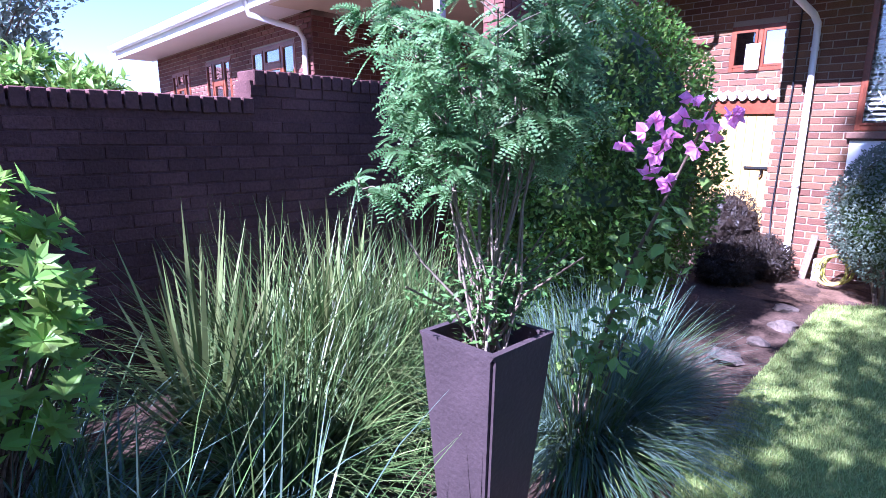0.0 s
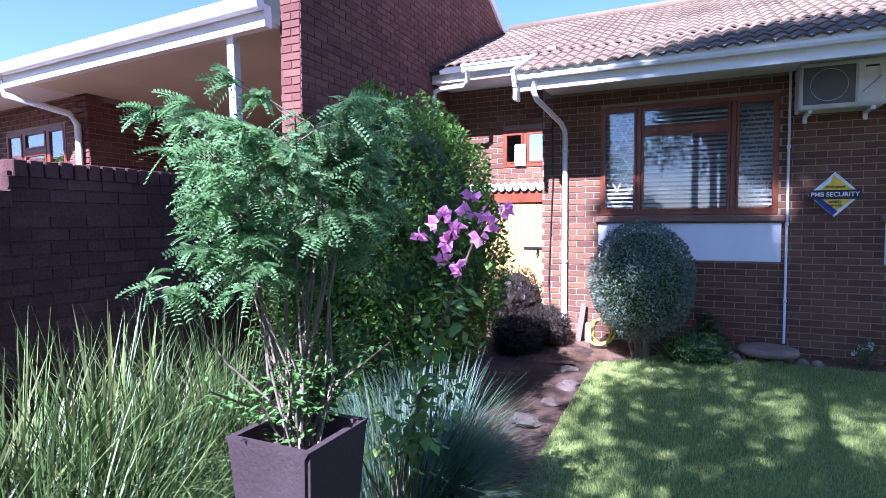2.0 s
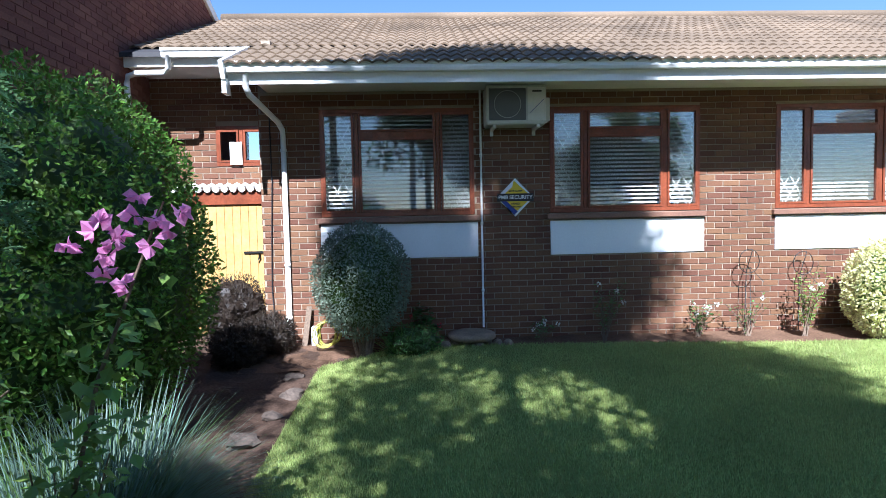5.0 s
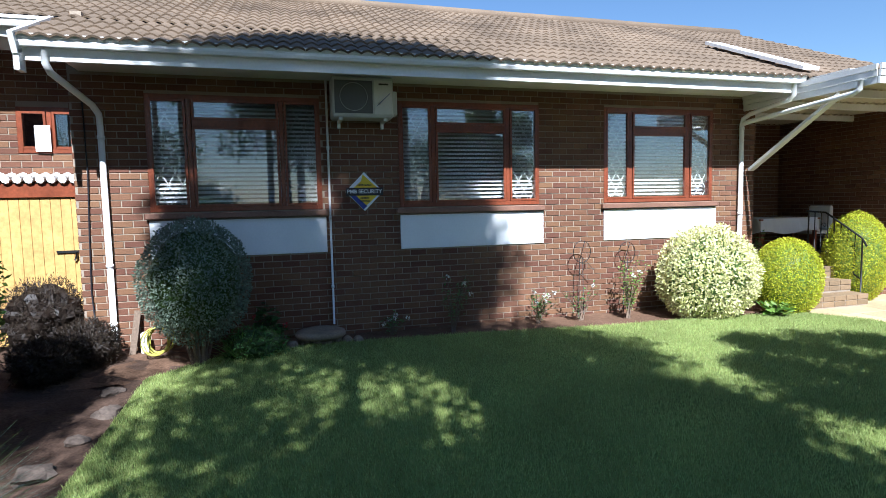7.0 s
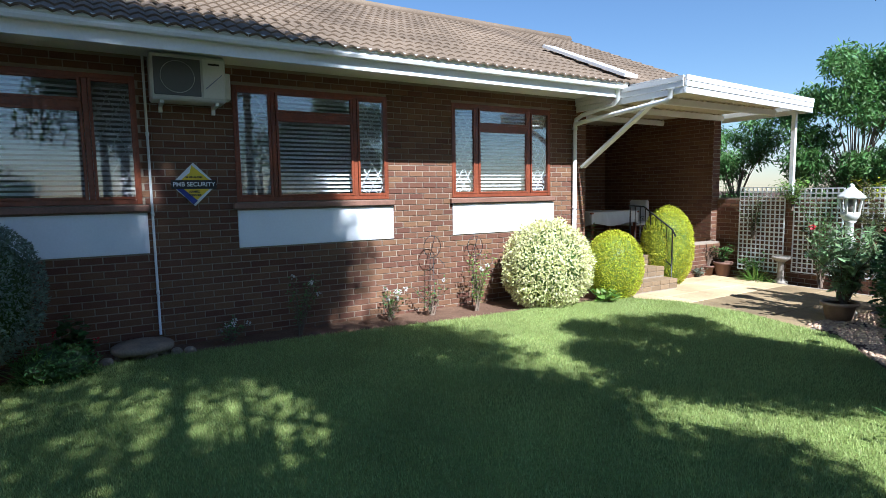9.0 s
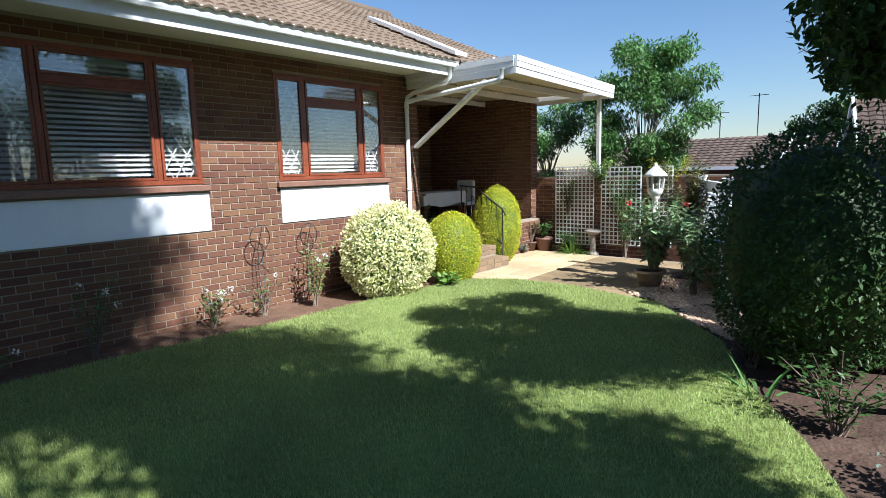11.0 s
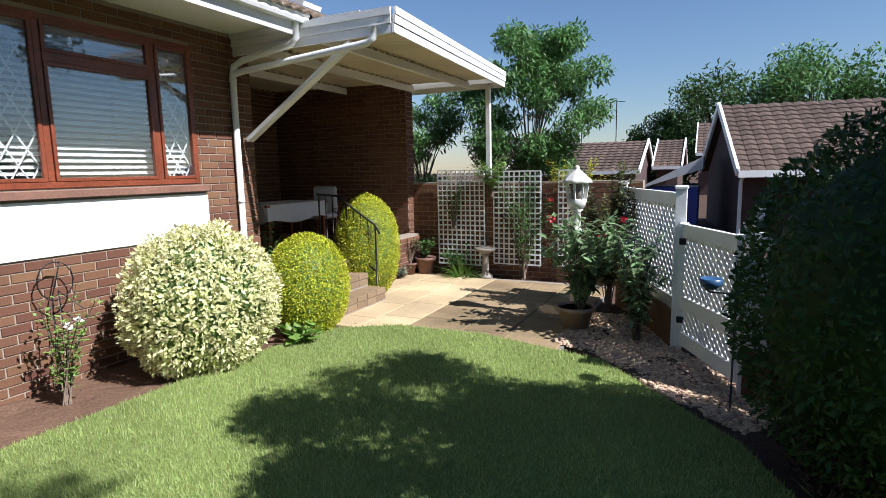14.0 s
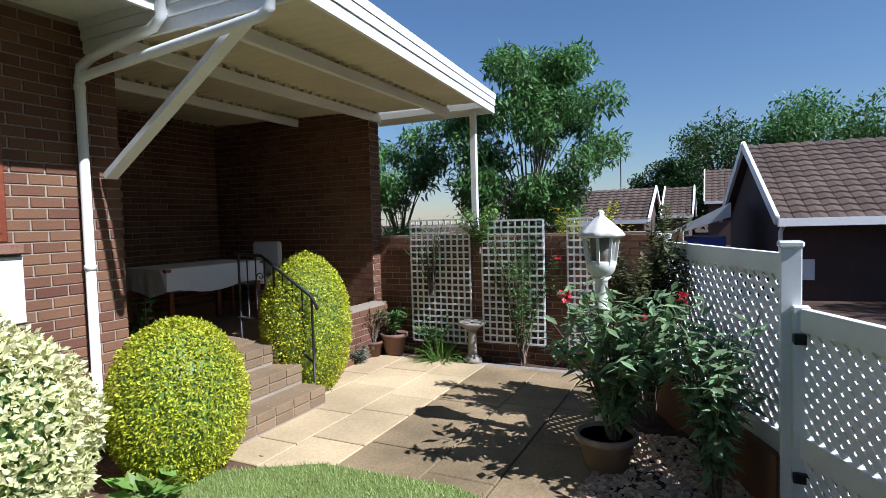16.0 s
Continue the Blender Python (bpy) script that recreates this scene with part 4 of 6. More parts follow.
# tall planter with the feathery shrub
PX, PY, PZ = 1.33, 1.2, -0.05
planter = thing("planter", PX, PY, PZ, "tall tapered dark plum-brown square planter", "planter")
bm = bmesh.new()
rings = []
for w, z in ((0.105, 0.0), (0.165, 0.90), (0.165, 0.92), (0.14, 0.92), (0.13, 0.82)):
    rings.append([bm.verts.new((cx * w, cy * w, z)) for cx, cy in ((-1, -1), (1, -1), (1, 1), (-1, 1))])
for a, b in zip(rings, rings[1:]):
    for k in range(4):
        bm.faces.new((a[k], a[(k + 1) % 4], b[(k + 1) % 4], b[k]))
bm.faces.new(rings[0][::-1])
bmesh.ops.bevel(bm, geom=[e for e in bm.edges if abs(e.verts[0].co.z - e.verts[1].co.z) > 0.3], offset=0.012, segments=2, affect="EDGES")
part("body", bm, POT, planter)
bm = bmesh.new()
box(bm, -0.132, 0.132, -0.132, 0.132, 0.8, 0.84)
part("potting_soil", bm, SOIL, planter)


def feather_shrub(x, y, z):
    """Thin pale stems fanning out into a loose round head of fine pinnate leaves."""
    random.seed(31)
    t = thing("feathery_shrub", x, y, z, "feathery blue-green shrub with thin grey stems in the planter", "shrub")
    s = Soup()
    tips = []
    for i in range(19):
        bm = bmesh.new()
        a = i * 2.4
        out = 0.06 + 0.4 * ((i * 0.618) % 1.0)
        top = 1.24 - out * 0.55 + rnd(-0.2, 0.1)
        p0 = Vector((rnd(-0.05, 0.05), rnd(-0.05, 0.05), 0))
        p3 = Vector((math.cos(a) * out + 0.04, math.sin(a) * out - 0.02, top))
        if i == 18:
            p3 = Vector((-0.33, 0.3, 0.6))
        bend = Vector((rnd(-0.04, 0.04), rnd(-0.04, 0.04), 0))
        pts = [p0, p0.lerp(p3, 0.25) + bend, p0.lerp(p3, 0.5) - bend * 0.5 + Vector((0, 0, 0.03)), p0.lerp(p3, 0.78) + bend * 0.6 + Vector((0, 0, 0.02)), p3]
        tube(bm, pts, 0.006, 5, 0.0022)
        for k in range(12 if i < 18 else 3):
            q = pts[2].lerp(p3, rnd(0.15, 1.0)) if i < 18 else pts[2].lerp(p3, rnd(0.75, 1.0))
            b = a + rnd(-2.4, 2.4)
            e = q + Vector((math.cos(b), math.sin(b), rnd(-0.15, 0.7))) * rnd(0.06, 0.2 if i < 18 else 0.1)
            tube(bm, [q, q.lerp(e, 0.5) + Vector((0, 0, 0.01)), e], 0.0028, 4, 0.0012)
            tips.append((e, b))
            tips.append((q.lerp(e, 0.5), b + 0.7))
        part("stem", bm, STEM, t)
    for e, b in tips:
        if e.z < 0.5:
            continue
        for k in range(7):
            c = b + rnd(-1.6, 1.6)
            d = Vector((math.cos(c), math.sin(c), rnd(-0.9, 0.7))).normalized()
            tilt = (Vector((0, 0, 1)) + unit() * 0.9).normalized()
            l = rnd(0.06, 0.11)
            n = 9
            side = d.cross(tilt).normalized()
            for j in range(n):
                p = e + d * l * j / n - Vector((0, 0, 0.04 * (j / n) ** 2))
                for sg in (1, -1):
                    s.leaf(p, (side * sg + d * 0.6).normalized(), tilt, 0.024 * (1 - 0.5 * j / n), 0.009)
    s.done("leaves", LEAF_FEATHER, t, "", "stuff")
    return t


for i, (x, y, n, l) in enumerate(((-0.1, 1.75, 420, 1.0), (0.1, 2.2, 320, 0.8), (1.95, 2.0, 460, 0.75))):
    tuft("grass_clump", x, y, -0.05, n, l, 0.011, 1.2, 1.35, LEAF_STRAP, "arching dark green strap-grass clump in the shaded bed", seed=200 + i, group=BED, second=LEAF_BLUE if i < 2 else LEAF_PALE, share=0.4, spread=0.16)
tuft("blue_grass", 2.4, 1.45, -0.05, 2400, 0.8, 0.009, 1.2, 1.2, LEAF_BLUE, "blue-grey tufted grass clump beside the lawn", seed=210, spread=0.25, second=LEAF_STRAP)
feather_shrub(PX, PY, PZ + 0.84)


# ---- trees ----
def tree(name, x, y, z, height, crown, leaves, size, mat, label, trunk=0.12, limbs=7, seed=1, clumps=26, group="", lean=(0, 0), category="tree", wide=0.45, droop=0.0, fill=0.75):
    """Tapered trunk, forked limbs, and leaf clumps at the limbs' ends, with gaps between. crown: (rx, ry, rz, centre height)."""
    random.seed(seed)
    t = thing(name, x, y, z, label, category, group)
    rx, ry, rz, cz = crown
    base = Vector((0, 0, -0.1))
    fork = Vector((lean[0], lean[1], max(cz - rz * 0.75, height * 0.18)))
    bm = bmesh.new()
    tube(bm, [base, base.lerp(fork, 0.5) + Vector((0.04, -0.03, 0)), fork], trunk, 8, trunk * 0.7)
    part("trunk", bm, BARK, t)
    ends = []
    for i in range(clumps):
        d = unit()
        r = rnd(0.35, 1.0) ** 0.6
        ends.append(Vector((d.x * rx * r + lean[0], d.y * ry * r + lean[1], cz + d.z * rz * r)))
    for i in range(limbs):
        bm = bmesh.new()
        for e in ends[i::limbs]:
            m = fork.lerp(e, 0.5) + Vector((rnd(-0.1, 0.1), rnd(-0.1, 0.1), rnd(0, 0.2)))
            tube(bm, [fork, m, e], trunk * 0.35, 5, trunk * 0.06)
        part("limb", bm, BARK, t)
    s = Soup()
    k = (rx * ry * rz) ** (1 / 3) / clumps ** (1 / 3) * fill * 1.7
    for i in range(leaves):
        c = ends[i % clumps]
        d = unit()
        p = c + Vector((d.x, d.y, d.z * 0.75)) * k * random.random() ** 0.45
        q = size * rnd(0.6, 1.3)
        s.leaf(p, (unit() + Vector((0, 0, -droop))).normalized(), (Vector((0, 0, 1)) + unit() * 0.7).normalized(), q, q * wide, 0.1)
    s.done("crown", mat, t, "", "stuff")
    return t


tree("garden_tree", 0.75, -5.45, -0.06, 4.2, (1.2, 1.35, 1.0, 3.3), 30000, 0.08, LEAF_DARK, "dark glossy-leaved garden tree behind the clipped bush", 0.07, 6, 41, 40, fill=0.68)
# Unseen trees, placed and filled out to shade the lawn, wall and hedge.
tree("shade_tree", -3.35, -0.4, -0.1, 13.0, (2.3, 2.15, 4.9, 7.3), 38000, 0.15, LEAF_DARK, "tall leafy shade tree standing on the lawn side", 0.13, 9, 42, 70, fill=0.7)
tree("shade_tree", -3.5, 0.1, -0.1, 14.0, (1.5, 2.2, 2.0, 12.2), 27000, 0.17, LEAF_DARK, "unseen very tall tree with a broad top, added to shade the wall", 0.1, 8, 48, 70, fill=0.8)
tree("shade_tree", -2.42, -2.2, -0.1, 8.0, (1.6, 1.5, 2.7, 5.0), 22000, 0.12, LEAF_DARK, "leafy tree out of view, added to shade the lawn", 0.12, 7, 43, 46, fill=0.66)
tree("shade_tree", -3.7, -1.95, -0.1, 11.0, (1.9, 1.0, 2.3, 8.7), 11000, 0.14, LEAF_DARK, "slender leafy tree out of view, added to shade the lawn", 0.1, 7, 49, 30, fill=0.6)
tree("shade_tree", -3.7, 3.35, -0.1, 11.0, (1.4, 1.15, 1.4, 9.3), 3800, 0.14, LEAF_DARK, "unseen slim high-crowned tree, added to shade the hedge bush", 0.09, 6, 39, 24, fill=0.7)
tree("patio_tree", 6.0, -14.2, -0.1, 5.4, (1.4, 1.3, 2.15, 3.05), 30000, 0.125, LEAF_MID, "bright green feathery tree rising behind the garden wall", 0.055, 8, 44, 54, droop=0.5, wide=0.3, fill=0.58)
tree("patio_tree", 8.25, -13.6, -0.1, 4.0, (0.75, 0.8, 1.3, 2.3), 8000, 0.13, LEAF_MID, "smaller green tree by the end of the veranda wall", 0.06, 5, 45, 18, droop=0.5, wide=0.28, fill=0.6)
# Unseen low row: reflected in the windows, and it blocks some sky light.
for i, y in enumerate((-11, -6.5, 5.0, 9.5)):
    tree("screen_tree", -11.5, y, -0.1, 5.0, (2.2, 2.6, 2.3, 2.6), 5000, 0.22, LEAF_DARK, "dense dark tree closing the far side of the garden", 0.16, 6, 300 + i, 26, "screen trees", fill=0.9)
# High row added out of view to hold sky light off the house wall.
for i, y in enumerate((-15.5, -10.5, -5.8, -1.0, 3.8, 8.6, 13.4)):
    tree("sky_block_tree", -11.0 - 0.8 * (i % 2), y, -0.1, 12.5, (2.6, 2.9, 2.1, 8.8), 9000, 0.27, LEAF_DARK, "unseen tall dark tree with a high dense crown, added to block sky light", 0.2, 7, 320 + i, 34, "tall trees", fill=0.9)
tree("street_tree", 3.4, 26.0, 0.0, 9.0, (2.6, 2.6, 3.0, 6.2), 5000, 0.3, LEAF_GREY, "pale thin-crowned tree far behind the roofs", 0.16, 7, 46, 30)
tree("cabbage_tree", 2.3, 12.5, 0.0, 3.0, (0.9, 0.9, 0.7, 2.3), 2200, 0.3, LEAF_LIGHT, "light green broad-leaved tree beyond the garden wall", 0.07, 5, 47, 16, wide=0.3)
for i, (x, y, h, r) in enumerate(((1.5, -62, 12.5, 5.5), (-5, -60, 13.5, 6.0), (-11, -58, 13.0, 6.5), (7.0, -64, 9.0, 3.6), (-17, -56, 13.5, 6.5), (-24, -55, 14, 7))):
    tree("far_tree", x, y, -2, h * 0.9, (r, r, h * 0.41, h * 0.58), 12000, 0.42, (LEAF_DARK, LEAF_MID)[i % 3 == 1], "large dark round-crowned tree on the horizon", 0.4, 7, 50 + i, 60, "horizon trees", fill=0.8)


# ---- far houses ----
def tile_rows(x0, x1, y0, z0, y1, z1, mat, parent, w=0.34, rows=11):
    """Overlapping tile courses on a slope that faces +y, from the eave (y0, z0) to the ridge (y1, z1)."""
    s = Soup()
    n = max(2, int((x1 - x0) / w))
    for r in range(rows):
        a, b = r / rows, (r + 1.08) / rows
        for i in range(n):
            xa, xb = x0 + (x1 - x0) * i / n, x0 + (x1 - x0) * (i + 1) / n - 0.015
            ya, za, yb, zb = y0 + (y1 - y0) * a, z0 + (z1 - z0) * a + 0.05, y0 + (y1 - y0) * b, z0 + (z1 - z0) * b + 0.01
            xm = (xa + xb) / 2
            k = len(s.v)
            s.v.extend(((xa, ya, za), (xm, ya, za + 0.03), (xb, ya, za), (xb, yb, zb), (xm, yb, zb + 0.03), (xa, yb, zb), (xa, ya, za - 0.05), (xb, ya, za - 0.05)))
            s.f.extend(((k, k + 1, k + 4, k + 5), (k + 1, k + 2, k + 3, k + 4), (k + 6, k + 7, k + 2, k + 1, k)))
    return s.done("tiles", mat, parent, "", "stuff")


def far_house(x0, x1, ye, ze, yr, zr, label, base=-2.0, mat=None, rows=11, w=0.34, wall=None):
    """A brick house with a tiled saddle roof whose near slope faces +y; white verges and eave."""
    h = thing("neighbour_house", 0, 0, 0, label, "house", "houses beyond the fence")
    wall = wall or HOUSE_WALL
    bm = bmesh.new()
    yb = 2 * yr - ye
    prof = [(ye - 0.35, base), (ye - 0.35, ze), (yr, zr - 0.15), (yb + 0.35, ze), (yb + 0.35, base)]
    a = [bm.verts.new((x0 + 0.2, y, z)) for y, z in prof]
    b = [bm.verts.new((x1 - 0.2, y, z)) for y, z in prof]
    bm.faces.new(a)
    bm.faces.new(b[::-1])
    for i in range(5):
        bm.faces.new((a[i], b[i], b[(i + 1) % 5], a[(i + 1) % 5]))
    bmesh.ops.recalc_face_normals(bm, faces=bm.faces)
    part("wall", bm, wall, h)
    tile_rows(x0, x1, ye, ze, yr, zr, mat or TILE_FAR, h, w, rows)
    bm = bmesh.new()
    bm.faces.new([bm.verts.new(p) for p in ((x0, ye, ze - 0.01), (x1, ye, ze - 0.01), (x1, yr, zr - 0.01), (x0, yr, zr - 0.01))])
    part("deck", bm, DARK, h)
    bm = bmesh.new()
    vs = [bm.verts.new(p) for p in ((x0, yr, zr), (x1, yr, zr), (x1, yb, ze), (x0, yb, ze))]
    bm.faces.new(vs)
    part("back_slope", bm, mat or TILE_FAR, h)
    for x in (x0, x1):
        bm = bmesh.new()
        beam(bm, (x, ye, ze + 0.02), (x, yr, zr + 0.04), 0.07, 0.2)
        beam(bm, (x, yb, ze + 0.02), (x, yr, zr + 0.04), 0.07, 0.2)
        part("verge_board", bm, WHITE, h)
    part("gutter", boxed(x0, x1, ye, ye + 0.1, ze - 0.1, ze + 0.06), WHITE, h)
    return h


hr = far_house(-9.0, 1.95, -17.6, 1.5, -20.55, 3.33, "dark brick outbuilding with a brown tiled roof and white verges", rows=14, w=0.3)
part("notice", boxed(1.2, 1.5, -17.94, -17.92, 0.3, 0.72), PANEL, hr, "white notice on the wall")
bm = bmesh.new()
tube(bm, [(1.82, -17.66, 1.42), (1.82, -17.87, 1.28), (1.82, -17.87, -2)], 0.045)
part("downpipe", bm, WHITE, hr)
hr.matrix_basis = Matrix.Translation((1.95, -17.6, 0)) @ Matrix.Rotation(radians(9), 4, "Z") @ Matrix.Translation((-1.95, 17.6, 0))
far_house(5.35, 11.5, -28.0, 1.5, -31.5, 2.93, "low house with a brown tiled roof among trees")
far_house(3.9, 5.3, -33.0, 1.65, -36.0, 3.1, "small tiled roof beyond the gardens")
far_house(1.0, 3.5, -40.5, 2.4, -43.0, 4.4, "gabled house with white verges further off")
far_house(-6.0, 2.2, 22.0, 2.6, 25.5, 4.3, "red tiled house far beyond the garden wall", mat=TILE_RED, rows=9)
lean = thing("lean_to", 2.72, -19.0, 0.0, "white sheet lean-to roof over a side coloured dark blue as shade", "shed")
bm = bmesh.new()
verge = ((1.48, 1.19), (0.0, 1.94), (0.0, 1.61), (1.48, 1.13))
a = [bm.verts.new((x, 0.0, z)) for x, z in verge]
b = [bm.verts.new((x, -2.2, z)) for x, z in verge]
bm.faces.new(a)
bm.faces.new(b[::-1])
for i in range(4):
    bm.faces.new((a[i], b[i], b[(i + 1) % 4], a[(i + 1) % 4]))
bmesh.ops.recalc_face_normals(bm, faces=bm.faces)
part("roof_sheet", bm, METAL_SHEET, lean)
# Dark blue put in for the bluish shade below the sheet.
part("side", boxed(0.1, 1.38, -2.1, -0.1, -2.1, 1.12), BLUE, lean)
for x, y, z in ((6.9, -31.6, 5.0), (8.6, -31.6, 4.3)):
    a = thing("aerial", x, y, 2.6, "thin television aerial on a pole", "aerial", "aerials")
    bm = bmesh.new()
    tube(bm, [(0, 0, -0.1), (0, 0, z - 2.6)], 0.025, 5)
    part("pole", bm, IRON, a)
    bm = bmesh.new()
    tube(bm, [(-0.4, 0, z - 2.7), (0.4, 0, z - 2.7)], 0.015, 4)
    part("crossbar", bm, IRON, a)


# ---- white lattice fence and gate ----
def lattice_panel(parent, a, b, z0, z1, pitch=0.105, name="lattice"):
    """Diagonal slats between the points a and b (plan), from z0 to z1."""
    a, b = Vector((*a, 0)), Vector((*b, 0))
    L = (b - a).length
    u = (b - a).normalized()
    nrm = Vector((-u.y, u.x, 0))
    H = z1 - z0
    for sg in (1, -1):
        bm = bmesh.new()
        off = nrm * 0.006 * sg
        c = -H
        while c < L:
            # slat from (c, 0) to (c + H, H), cut to 0..L
            s0, s1 = max(0.0, -c), min(H, L - c)
            if s1 - s0 > 0.02:
                p, q = (c + s0, s0), (c + s1, s1)
                if sg < 0:
                    p, q = (L - p[0], p[1]), (L - q[0], q[1])
                beam(bm, a + u * p[0] + off + Vector((0, 0, z0 + p[1])), a + u * q[0] + off + Vector((0, 0, z0 + q[1])), 0.04, 0.008, tuple(nrm))
            c += pitch
        part(name, bm, VINYL, parent)


def rail_between(parent, a, b, z, w, h, name):
    bm = bmesh.new()
    beam(bm, (*a, z), (*b, z), w, h)
    part(name, bm, VINYL, parent)


def post_at(parent, p, z0, z1, w=0.1):
    ob = part("post", boxed(p[0] - w / 2, p[0] + w / 2, p[1] - w / 2, p[1] + w / 2, z0, z1, 0.004), VINYL, parent)
    bm = bmesh.new()
    box(bm, p[0] - w * 0.6, p[0] + w * 0.6, p[1] - w * 0.6, p[1] + w * 0.6, z1, z1 + 0.035, 0.008)
    part("cap", bm, VINYL, ob)


GP, GQ, FE = (2.73, -8.4), (2.19, -7.36), (3.5, -10.15)
fence = thing("fence", 0, 0, 0, "white vinyl lattice fence panel on a low brick plinth", "fence", "", "structure")
post_at(fence, GP, -0.1, 1.48)
post_at(fence, FE, -0.1, 1.48)
lattice_panel(fence, GP, FE, 0.42, 1.33)
rail_between(fence, GP, FE, 1.385, 0.06, 0.12, "top_rail")
rail_between(fence, GP, FE, 0.37, 0.06, 0.12, "bottom_rail")
bm = bmesh.new()
beam(bm, (*GP, 0.1), (*FE, 0.1), 0.15, 0.42)
part("plinth", bm, BRICK, fence)
lgate = thing("door_2", 0, 0, 0, "white vinyl lattice gate with black hinges", "gate", "", "structure")
ga, gb = (2.69, -8.31), (2.25, -7.46)
for p in (ga, gb):
    part("stile", boxed(p[0] - 0.04, p[0] + 0.04, p[1] - 0.04, p[1] + 0.04, 0.0, 1.17, 0.004), VINYL, lgate)
for z, h in ((1.1, 0.12), (0.42, 0.12), (0.07, 0.13)):
    rail_between(lgate, ga, gb, z, 0.05, h, "gate_rail")
lattice_panel(lgate, ga, gb, 0.48, 1.04, 0.085)
lattice_panel(lgate, ga, gb, 0.13, 0.36, 0.085)
for z in (1.0, 0.25):
    bm = bmesh.new()
    box(bm, 2.65, 2.73, -8.33, -8.25, z - 0.03, z + 0.03, 0.006)
    part("hinge", bm, IRON, lgate, "black butterfly hinge")
bm = bmesh.new()
box(bm, 2.2, 2.28, -7.5, -7.42, 0.8, 0.86, 0.006)
beam(bm, (2.2, -7.42, 0.83), (2.32, -7.5, 0.83), 0.02, 0.03)
part("latch", bm, IRON, lgate, "black gate latch")
fence2 = thing("fence", 0, 0, 0, "white vinyl lattice fence running behind the bushes", "fence", "", "structure")
FZ = (0.2, -6.3)
post_at(fence2, GQ, -0.1, 1.24)
post_at(fence2, FZ, -0.1, 1.24)
FM = (1.2, -7.08)
post_at(fence2, FM, -0.1, 1.24)
for p, q in ((GQ, FM), (FM, FZ)):
    lattice_panel(fence2, p, q, 0.42, 1.1)
    rail_between(fence2, p, q, 1.14, 0.06, 0.12, "top_rail")
    rail_between(fence2, p, q, 0.37, 0.06, 0.12, "bottom_rail")
    bm = bmesh.new()
    beam(bm, (*p, 0.1), (*q, 0.1), 0.15, 0.42)
    part("plinth", bm, BRICK, fence2)


# ---- trellis on the garden wall ----
def trellis(x0, x1, z0, z1, label):
    t = thing("trellis", (x0 + x1) / 2, -11.34, z0, label, "trellis", "trellis panels")
    w, h = x1 - x0, z1 - z0
    n, m = max(3, round(w / 0.085)), round(h / 0.085)
    for i in range(n + 1):
        bm = bmesh.new()
        x = -w / 2 + w * i / n
        box(bm, x - 0.011, x + 0.011, -0.012, 0.0, 0, h)
        part("upright", bm, WHITE, t)
    for j in range(m + 1):
        bm = bmesh.new()
        z = h * j / m
        box(bm, -w / 2, w / 2, 0.001, 0.012, z - 0.011, z + 0.011)
        part("lath", bm, WHITE, t)
    return t


trellis(5.91, 6.77, 0.09, 1.70, "white square trellis panel before the garden wall")
trellis(4.94, 5.74, 0.14, 1.67, "white square trellis panel with climbing stems")
trellis(4.35, 4.65, 0.15, 1.67, "narrow white trellis panel in the corner")


# ---- lamp, pots and ornaments ----
lampst = thing("garden_lamp", 3.86, -9.05, -0.06, "off-white cast garden lamp post with scalloped hood", "lamp post")
bm = bmesh.new()
turned(bm, [(0.14, 0), (0.14, 0.06), (0.1, 0.1), (0.06, 0.16), (0.055, 0.5), (0.05, 1.0), (0.07, 1.02), (0.07, 1.05), (0.045, 1.08), (0.045, 1.26), (0.075, 1.29)], sides=18, wave=0.05, lobes=9)
part("post", bm, LAMP, lampst)
bm = bmesh.new()
turned(bm, [(0.05, 1.27), (0.1, 1.34), (0.115, 1.4), (0.105, 1.41)], sides=24)
part("cup", bm, LAMP, lampst)
for k in range(8):
    a = k * math.tau / 8
    bm = bmesh.new()
    beam(bm, (0.1 * math.cos(a), 0.1 * math.sin(a), 1.39), (0.13 * math.cos(a), 0.13 * math.sin(a), 1.6), 0.028, 0.02)
    part("window_bar", bm, LAMP, lampst)
bm = bmesh.new()
turned(bm, [(0.06, 1.4), (0.085, 1.6)], sides=12)
part("inner_glass", bm, CONCRETE, lampst)
bm = bmesh.new()
turned(bm, [(0.15, 1.585), (0.17, 1.6), (0.15, 1.63), (0.1, 1.68), (0.045, 1.73), (0.025, 1.75), (0.03, 1.77), (0.01, 1.79)], sides=32, wave=0.05, lobes=8)
part("hood", bm, LAMP, lampst)


def pot(x, y, z, r, h, label="round terracotta flower pot", mat=None):
    t = thing("flower_pot", x, y, z, label, "flower pot", "patio pots")
    bm = bmesh.new()
    turned(bm, [(r * 0.7, 0), (r * 0.95, h * 0.82), (r * 1.08, h * 0.83), (r * 1.08, h), (r * 0.95, h), (r * 0.9, h * 0.9)], sides=20)
    part("body", bm, mat or TERRA, t)
    bm = bmesh.new()
    turned(bm, [(r * 0.9, h * 0.86), (r * 0.9, h * 0.9)], sides=16)
    part("potting_soil", bm, SOIL, t)
    return t


